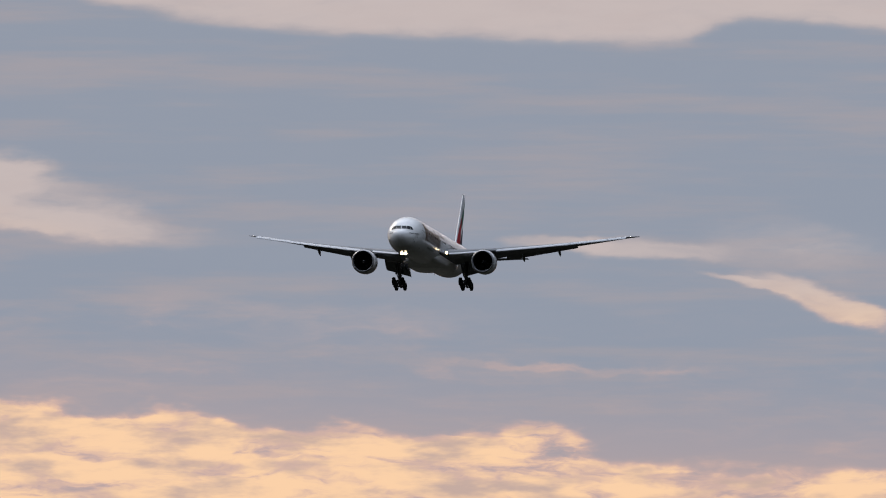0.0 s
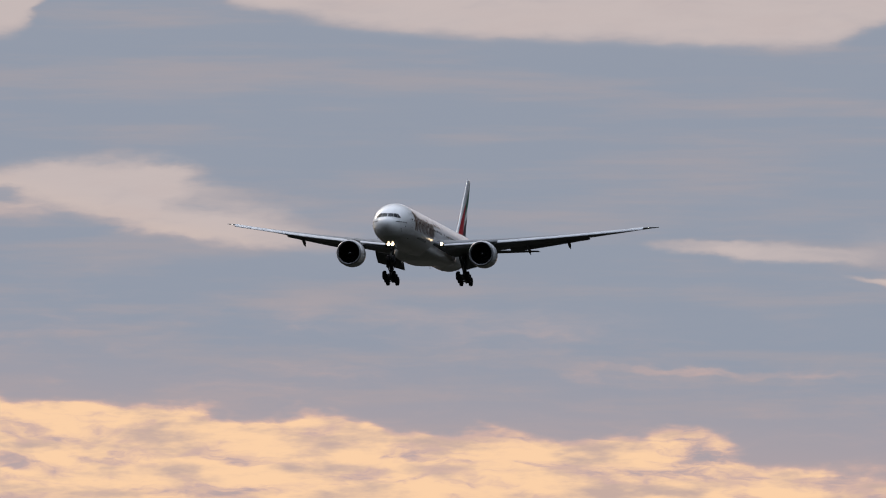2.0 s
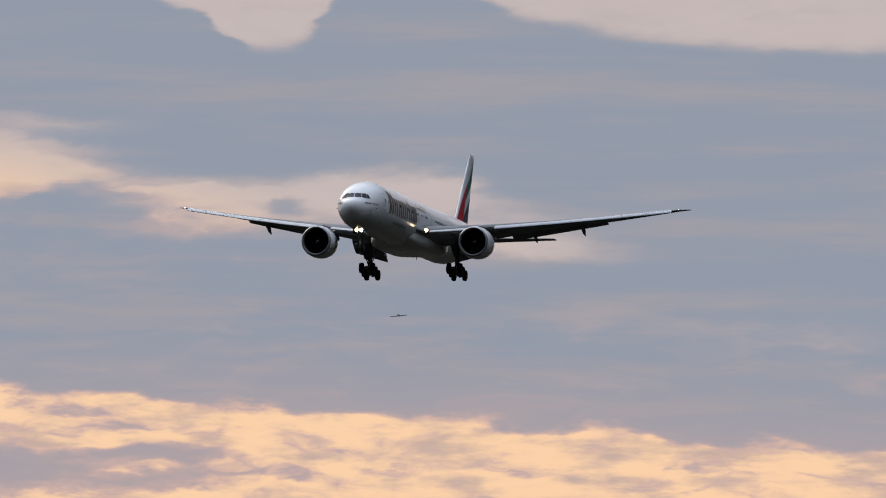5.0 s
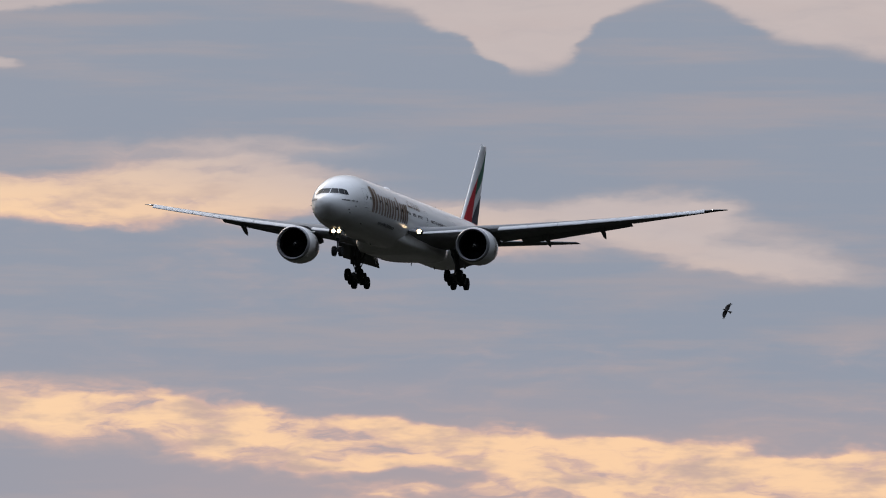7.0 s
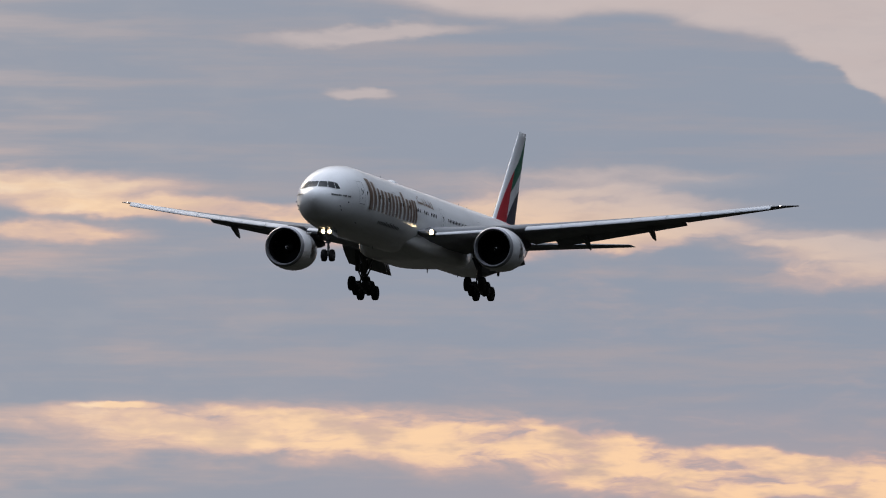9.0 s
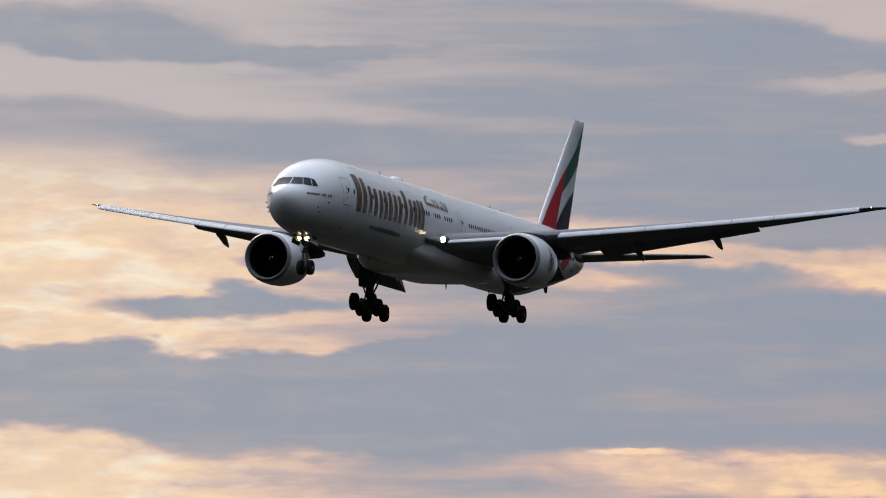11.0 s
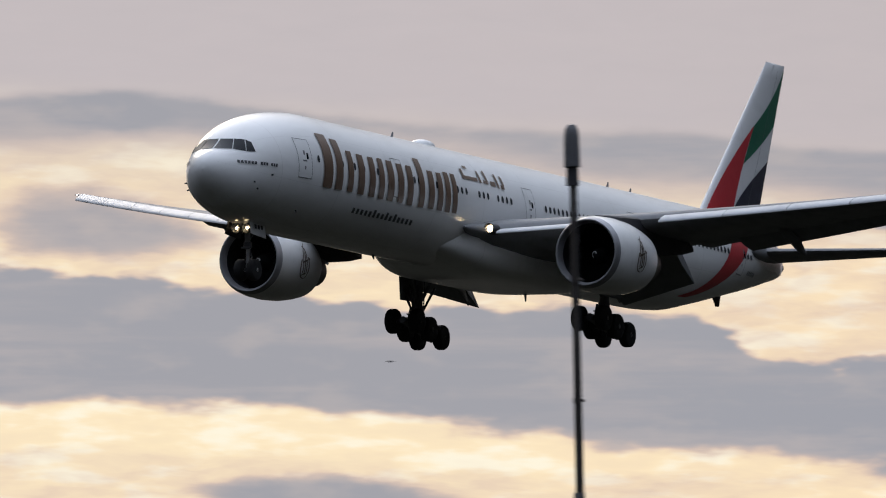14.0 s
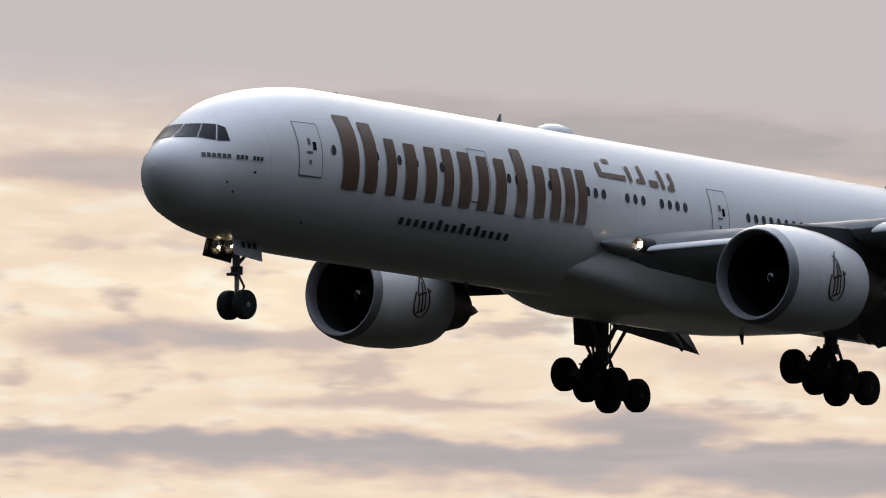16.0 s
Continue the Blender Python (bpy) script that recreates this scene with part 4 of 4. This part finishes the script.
def landing_gear(plane):
    for side in (1, -1):
        x, y, z = side * 5.49, 36.0, -5.45
        leg = part("main_gear_leg", tube((x, 36.0, -1.6), (x, 36.0, -4.5), 0.27, 0.25, 18), STEEL, plane, "dark steel main landing gear leg")
        part("piston", tube((x, 36.0, -4.4), (x, 36.0, z), 0.17, 0.17, 16), HUB, leg)
        part("drag_brace", tube((x - side * 0.1, 34.7, -2.4), (x, 35.9, -4.1), 0.11), STEEL, leg)
        part("side_brace", tube((x - side * 0.75, 36.3, -2.6), (x - side * 0.1, 36.1, -4.0), 0.10), STEEL, leg)
        part("torque_link", tube((x, 36.35, -4.15), (x, 36.75, -4.75), 0.07, 0.06, 8), STEEL, leg)
        part("torque_link", tube((x, 36.75, -4.75), (x, 36.3, -5.3), 0.06, 0.07, 8), STEEL, leg)
        part("side_brace", tube((x + side * 0.55, 35.2, -3.3), (x + side * 0.12, 35.85, -4.75), 0.075, 0.06, 10), STEEL, leg)
        part("side_brace", tube((x - side * 0.5, 36.9, -3.2), (x - side * 0.1, 36.15, -4.7), 0.075, 0.06, 10), STEEL, leg)
        part("truck_positioner", tube((x, 35.2, -4.35), (x, 34.9, -5.15), 0.07, 0.07, 10), STEEL, leg)
        part("leg_collar", tube((x, 36.0, -4.2), (x, 36.0, -4.55), 0.31, 0.31, 18), STEEL, leg)
        part("retract_strut", tube((x + side * 0.2, 35.4, -3.1), (x + side * 0.1, 35.7, -4.5), 0.06, 0.06, 8), STEEL, leg)
        part("hydraulic_line", tube((x - side * 0.25, 36.2, -2.6), (x - side * 0.22, 36.25, -5.2), 0.03, 0.03, 8), DARK_GREY, leg)
        tilt = radians(12.5)
        front, back = (x, y - 1.75 * math.cos(tilt), z + 1.75 * math.sin(tilt)), (x, y + 1.75 * math.cos(tilt), z - 1.75 * math.sin(tilt))
        truck = part("truck_beam", tube(front, back, 0.19, 0.19, 14), STEEL, plane, "tilted six wheel truck beam")
        for k in (-1, 0, 1):
            cy, cz = y + k * 1.46 * math.cos(tilt), z - k * 1.46 * math.sin(tilt)
            part("axle", tube((x - 0.95, cy, cz), (x + 0.95, cy, cz), 0.10, 0.10, 12), STEEL, truck)
            part("brake_rod", tube((x + 0.28, cy - 0.35, cz + 0.35), (x + 0.28, cy + 0.6, cz + 0.22), 0.04, 0.04, 8), STEEL, truck)
            for s in (0.70, -0.70):
                wheel("wheel", (x + s, cy, cz), 0.665, 0.50, truck)
        # leg door and hinged panel beside the well
        part("gear_door", slab([(x + side * 0.55, 34.7, -2.0), (x + side * 0.55, 37.2, -2.0), (x + side * 0.50, 37.0, -3.95), (x + side * 0.50, 34.9, -3.95)], 0.07), GREY, leg)
    # nose gear
    y, z = 6.45, -5.14
    made = set(plane.children_recursive)
    leg = part("nose_gear_leg", tube((0, 6.2, -2.2), (0, 6.4, -4.1), 0.15, 0.14, 16), PALE_STEEL, plane, "grey nose landing gear leg")
    part("piston", tube((0, 6.4, -4.0), (0, y, z), 0.09, 0.09, 14), HUB, leg)
    part("steering_collar", tube((0, 6.38, -3.75), (0, 6.4, -4.05), 0.22, 0.22, 18), STEEL, leg)
    part("axle", tube((-0.55, y, z), (0.55, y, z), 0.07, 0.07, 12), STEEL, leg)
    part("drag_brace", tube((0, 7.7, -2.6), (0, 6.5, -3.6), 0.07, 0.07, 10), STEEL, leg)
    part("torque_link", tube((0, 6.5, -4.05), (0, 6.85, -4.45), 0.05, 0.04, 8), STEEL, leg)
    part("torque_link", tube((0, 6.85, -4.45), (0, 6.5, -4.95), 0.04, 0.05, 8), STEEL, leg)
    part("tow_fitting", tube((-0.24, 6.15, -4.05), (0.24, 6.15, -4.05), 0.06, 0.06, 8), STEEL, leg)
    for s in (0.36, -0.36):
        wheel("wheel", (s, y, z), 0.54, 0.40, leg, NACELLE_WHITE)
    for s in (1, -1):
        door = part("nose_gear_door", slab([(s * 0.55, 5.35, -2.55), (s * 0.55, 7.0, -2.62), (s * 0.74, 6.92, -3.55), (s * 0.74, 5.3, -3.42)], 0.05),
                    NACELLE_WHITE if s > 0 else DARK_GREY, plane, "open nose gear door")
        for k in range(3):
            y0 = 5.75 + 0.33 * k
            corner = [(s * (0.645 + 0.045), y0, -2.92), (s * (0.645 + 0.045), y0 + 0.2, -2.93), (s * (0.68 + 0.045), y0 + 0.2, -3.14), (s * (0.68 + 0.045), y0, -3.13)]
            part("registration_bar", slab(corner, 0.01), INK, door)
        part("lamp_bracket", tube((s * 0.12, 5.95, -3.22), (s * 0.42, 5.72, -3.16), 0.05, 0.05, 8), STEEL, leg)
        lamp(leg, "nose_light", "lit landing light on the nose gear", s * 0.30, 5.78, -3.10, 0.25)

    for ob in set(plane.children_recursive) - made:
        if ob.parent == plane:
            ob.location.y += 0.25


def fittings(plane):
    """Aerials, domes, probes and drains on the fuselage."""
    rings = []
    for k, s in enumerate(spread(0, 1, 12)):
        w = max(0.05, math.sin(math.pi * s) ** 0.5)
        rings.append([(0.60 * w * math.cos(a), 24.3 + 2.1 * s, 3.02 + max(-0.05, 0.40 * w * math.sin(a))) for a in [2 * math.pi * i / 20 for i in range(20)]])
    part("antenna_dome", loft(rings), WHITE, plane, "white satellite antenna dome")
    for y, up, h in ((11.8, 1, 0.14), (21.7, 1, 0.42), (47.0, 1, 0.42), (49.8, 1, 0.35), (37.5, -1, 0.55), (20.0, -1, 0.3), (47.5, -1, 0.35)):
        base = 3.08 if up > 0 else -3.06 if y < 22 or y > 44 else -3.42
        h *= 0.85
        part("blade_aerial", slab([(0, y, base), (0, y + 0.34, base), (0, y + 0.33, base + up * h), (0, y + 0.22, base + up * h)], 0.04), GREY, plane)
    for y, z in ((4.6, -0.62), (3.6, -1.05), (3.9, -1.35), (7.6, -2.1)):
        for side in (1, -1):
            p, q = hull_point(y, z, side, 0.0), hull_point(y - 0.08, z, side, 0.13)
            part("air_probe", tube(p, q, 0.05, 0.03, 8), DARK_GREY, plane)
    for side in (1, -1):
        bm = sheet(curve((27.2, -2.35), (28.2, -2.3)), curve((27.2, -2.05), (28.2, -2.0)), lambda y, z: (side * (hull_point(y, z, 1, 0)[0] + 0.62), y, z), 3, 2)
        part("pack_inlet", bm, DARK_GREY, plane)


def airliner():
    plane = tagged(new("airliner"), "white twin-engine airliner with bronze marks, gear down, in flight", "airplane")
    hull_and_windows(plane)
    cabin_windows(plane)
    doors(plane)
    livery(plane)
    tail(plane)
    wings(plane)
    engines(plane)
    landing_gear(plane)
    fittings(plane)
    return plane


PLANE = airliner()


# ---- antenna mast on the airfield ----
def mast():
    d, az = 79.6, radians(28.055)
    base = Vector((-d * math.sin(az), d * math.cos(az), 0.0))
    ob = tagged(new("antenna_mast"), "thin dark antenna mast with a grey capsule on top", "mast")
    ob.location = base
    ob.rotation_euler = (0, radians(-1.2), az)
    part("base_plate", slab([(-0.2, -0.2, 0.02), (0.2, -0.2, 0.02), (0.2, 0.2, 0.02), (-0.2, 0.2, 0.02)], 0.04), MAST_PAINT, ob, smooth=False)
    part("lower_tube", tube((0, 0, 0.03), (0, 0, 5.48), 0.048, 0.042, 16), MAST_CAP, ob)
    part("collar", tube((0, 0, 5.32), (0, 0, 5.50), 0.050, 0.046, 16), MAST_CAP, ob)
    part("upper_rod", tube((0, 0, 5.46), (0, 0, 8.18), 0.030, 0.025, 14), MAST_PAINT, ob)
    part("neck", tube((0, 0, 8.10), (0, 0, 8.26), 0.055, 0.048, 16), DARK_GREY, ob)
    n = 20
    rings = [[(r * math.cos(2 * math.pi * i / n), r * math.sin(2 * math.pi * i / n), h) for i in range(n)]
             for h, r in ((8.25, 0.050), (8.26, 0.070), (8.52, 0.064), (8.58, 0.056), (8.615, 0.035), (8.625, 0.008))]
    part("antenna_capsule", loft(rings), MAST_CAP, ob)
    for h in (6.28, 7.30):
        part("clamp", tube((-0.02, 0, h), (0.062, 0, h), 0.014, 0.012, 8), MAST_PAINT, ob)
        part("band", tube((0, 0, h - 0.02), (0, 0, h + 0.02), 0.035, 0.035, 14), MAST_PAINT, ob)
    part("cable", tube((0.034, 0.01, 0.1), (0.034, 0.01, 8.1), 0.006, 0.006, 6), DARK_GREY, ob)


mast()


# ---- birds ----
def bird():
    """A dark bird with spread wings: span along x, beak to -y."""
    ob = tagged(new("bird"), "dark bird gliding with spread fingered wings", "bird")
    rings = []
    for y, r in ((-0.24, 0.008), (-0.20, 0.03), (-0.14, 0.045), (-0.04, 0.06), (0.08, 0.05), (0.18, 0.025), (0.24, 0.01)):
        rings.append([(r * math.cos(a), y, 1.25 * r * math.sin(a)) for a in [2 * math.pi * i / 12 for i in range(12)]])
    part("body", loft(rings), FEATHER, ob)
    part("tail", slab([(-0.03, 0.18, 0.0), (0.03, 0.18, 0.0), (0.10, 0.42, -0.01), (0.0, 0.38, -0.01), (-0.10, 0.42, -0.01)], 0.014), FEATHER, ob)
    for s in (1, -1):
        rings = []
        for x, y0, y1, z in ((0.03, -0.12, 0.13, 0.02), (0.15, -0.17, 0.13, 0.05), (0.28, -0.16, 0.12, 0.06), (0.40, -0.08, 0.12, 0.05), (0.48, 0.03, 0.12, 0.03)):
            t = 0.03
            rings.append([(s * x, y0, z), (s * x, (2 * y0 + y1) / 3, z + t), (s * x, y1, z), (s * x, (2 * y0 + y1) / 3, z - t)])
        wing = part("wing", loft(rings), FEATHER, ob)
        for k in range(4):
            y = 0.0 + 0.03 * k
            part("primary_feather", slab([(s * 0.44, y - 0.01, 0.045), (s * 0.46, y + 0.03, 0.045), (s * (0.57 - 0.02 * k), y + 0.06 + 0.02 * k, 0.02), (s * (0.565 - 0.02 * k), y + 0.04 + 0.02 * k, 0.02)], 0.008), FEATHER, wing)
    ob.scale = (0.9, 0.9, 0.9)
    return ob


BIRD = bird()
FAR_BIRD = copy_thing(BIRD, pose(0, 0, 10))
tagged(FAR_BIRD, "small dark bird far off beneath the clouds")


# ---- what moves ----
def aloft(d, az, el, roll, away):
    """A bird at a distance, bearing and height in degrees: its wings rolled from level, its beak turned away from the viewer."""
    a, e, b, g = radians(az), radians(el), radians(roll), radians(away)
    right, deep, up = Vector((math.cos(a), math.sin(a), 0)), Vector((-math.sin(a), math.cos(a), 0)), Vector((0, 0, 1))
    wing = math.cos(b) * right + math.sin(b) * up
    beak = math.cos(g) * (math.cos(b) * up - math.sin(b) * right) + math.sin(g) * deep
    turn = Matrix((wing, -beak, wing.cross(-beak))).transposed().to_4x4()
    return Matrix.Translation(deep * d * math.cos(e) + Vector((0, 0, EYE + d * math.sin(e)))) @ turn


def motions():
    sway = pchip([0, 2.5, 4.5, 7.0, 8.5, 9.6, 10.8, 12.0, 12.6, 13.4, 14.1, 15.0, 16.0], [-0.05, 0.1, -0.3, 0.05, 0.1, -0.25, 0.1, 0.35, 0.25, 0.0, -0.3, -0.05, 0.0])
    crab = pchip([0, 9.5, 12.5, 14.5, 16], [1.25, 1.25, 0.95, 0.6, 0.45])
    rows = []
    for k in range(33):
        t = k * 0.5
        s, q = (t - 8) / 8, 0.5 * (t - 8) ** 2
        x = -299.157 + 4.338 * t + 0.10376 * q
        y = 1470.665 - 76.519 * t + 0.05790 * q
        z = EYE + 82.119 - 3.067 * t - 0.01325 * q
        up, lean, head = 2.113 - 0.298 * s - 0.260 * s * s, 1.135 + 0.176 * s - 0.548 * s * s + sway(t), 0.557 * s + 1.551 * s * s
        hub = Vector((0, 36, 0))
        level = pose(0, 0, 0, -up) @ pose(0, 0, 0, 0, lean + 0.22, 0)
        old, now = pose(0, 0, 0, 0, 0, head) @ level, pose(0, 0, 0, 0, 0, head + crab(t)) @ level
        rows.append((t, Matrix.Translation(Vector((x, y, z)) + old @ hub - now @ hub) @ now))
    walk(PLANE, rows)
    walk(BIRD, [
        (0.0, aloft(560, 17.4, 2.30, 20, 75)), (1.5, aloft(550, 16.3, 2.40, 22, 75)), (3.1, aloft(540, 15.02, 2.50, 27, 76)), (3.5, aloft(538, 14.73, 2.52, 25, 78)),
        (4.0, aloft(535, 14.47, 2.57, 8, 80)), (4.5, aloft(532, 14.20, 2.63, 0, 80)), (5.7, aloft(526, 13.62, 2.80, 25, 55)), (6.5, aloft(522, 13.45, 2.88, 48, 30)),
        (7.0, aloft(520, 13.54, 2.87, 64, 25)), (7.5, aloft(520, 13.78, 2.84, 95, 20)), (8.0, aloft(520, 14.12, 2.77, 122, 30)), (8.5, aloft(522, 14.40, 2.68, 142, 55)),
        (10.0, aloft(530, 15.2, 2.45, 160, 70)), (13.0, aloft(545, 16.4, 2.2, 170, 75)), (16.0, aloft(560, 17.5, 2.1, 175, 75))])
    walk(FAR_BIRD, [(0.0, aloft(1000, 35.0, 3.3, 4, 60)), (8.0, aloft(1000, 31.9, 3.45, 4, 60)), (13.5, aloft(1000, 29.5, 3.54, 4, 60)), (13.9, aloft(1000, 29.33, 3.53, 4, 60)),
                    (14.5, aloft(1000, 29.07, 3.56, 4, 60)), (16.0, aloft(1000, 28.4, 3.58, 4, 60))])


motions()
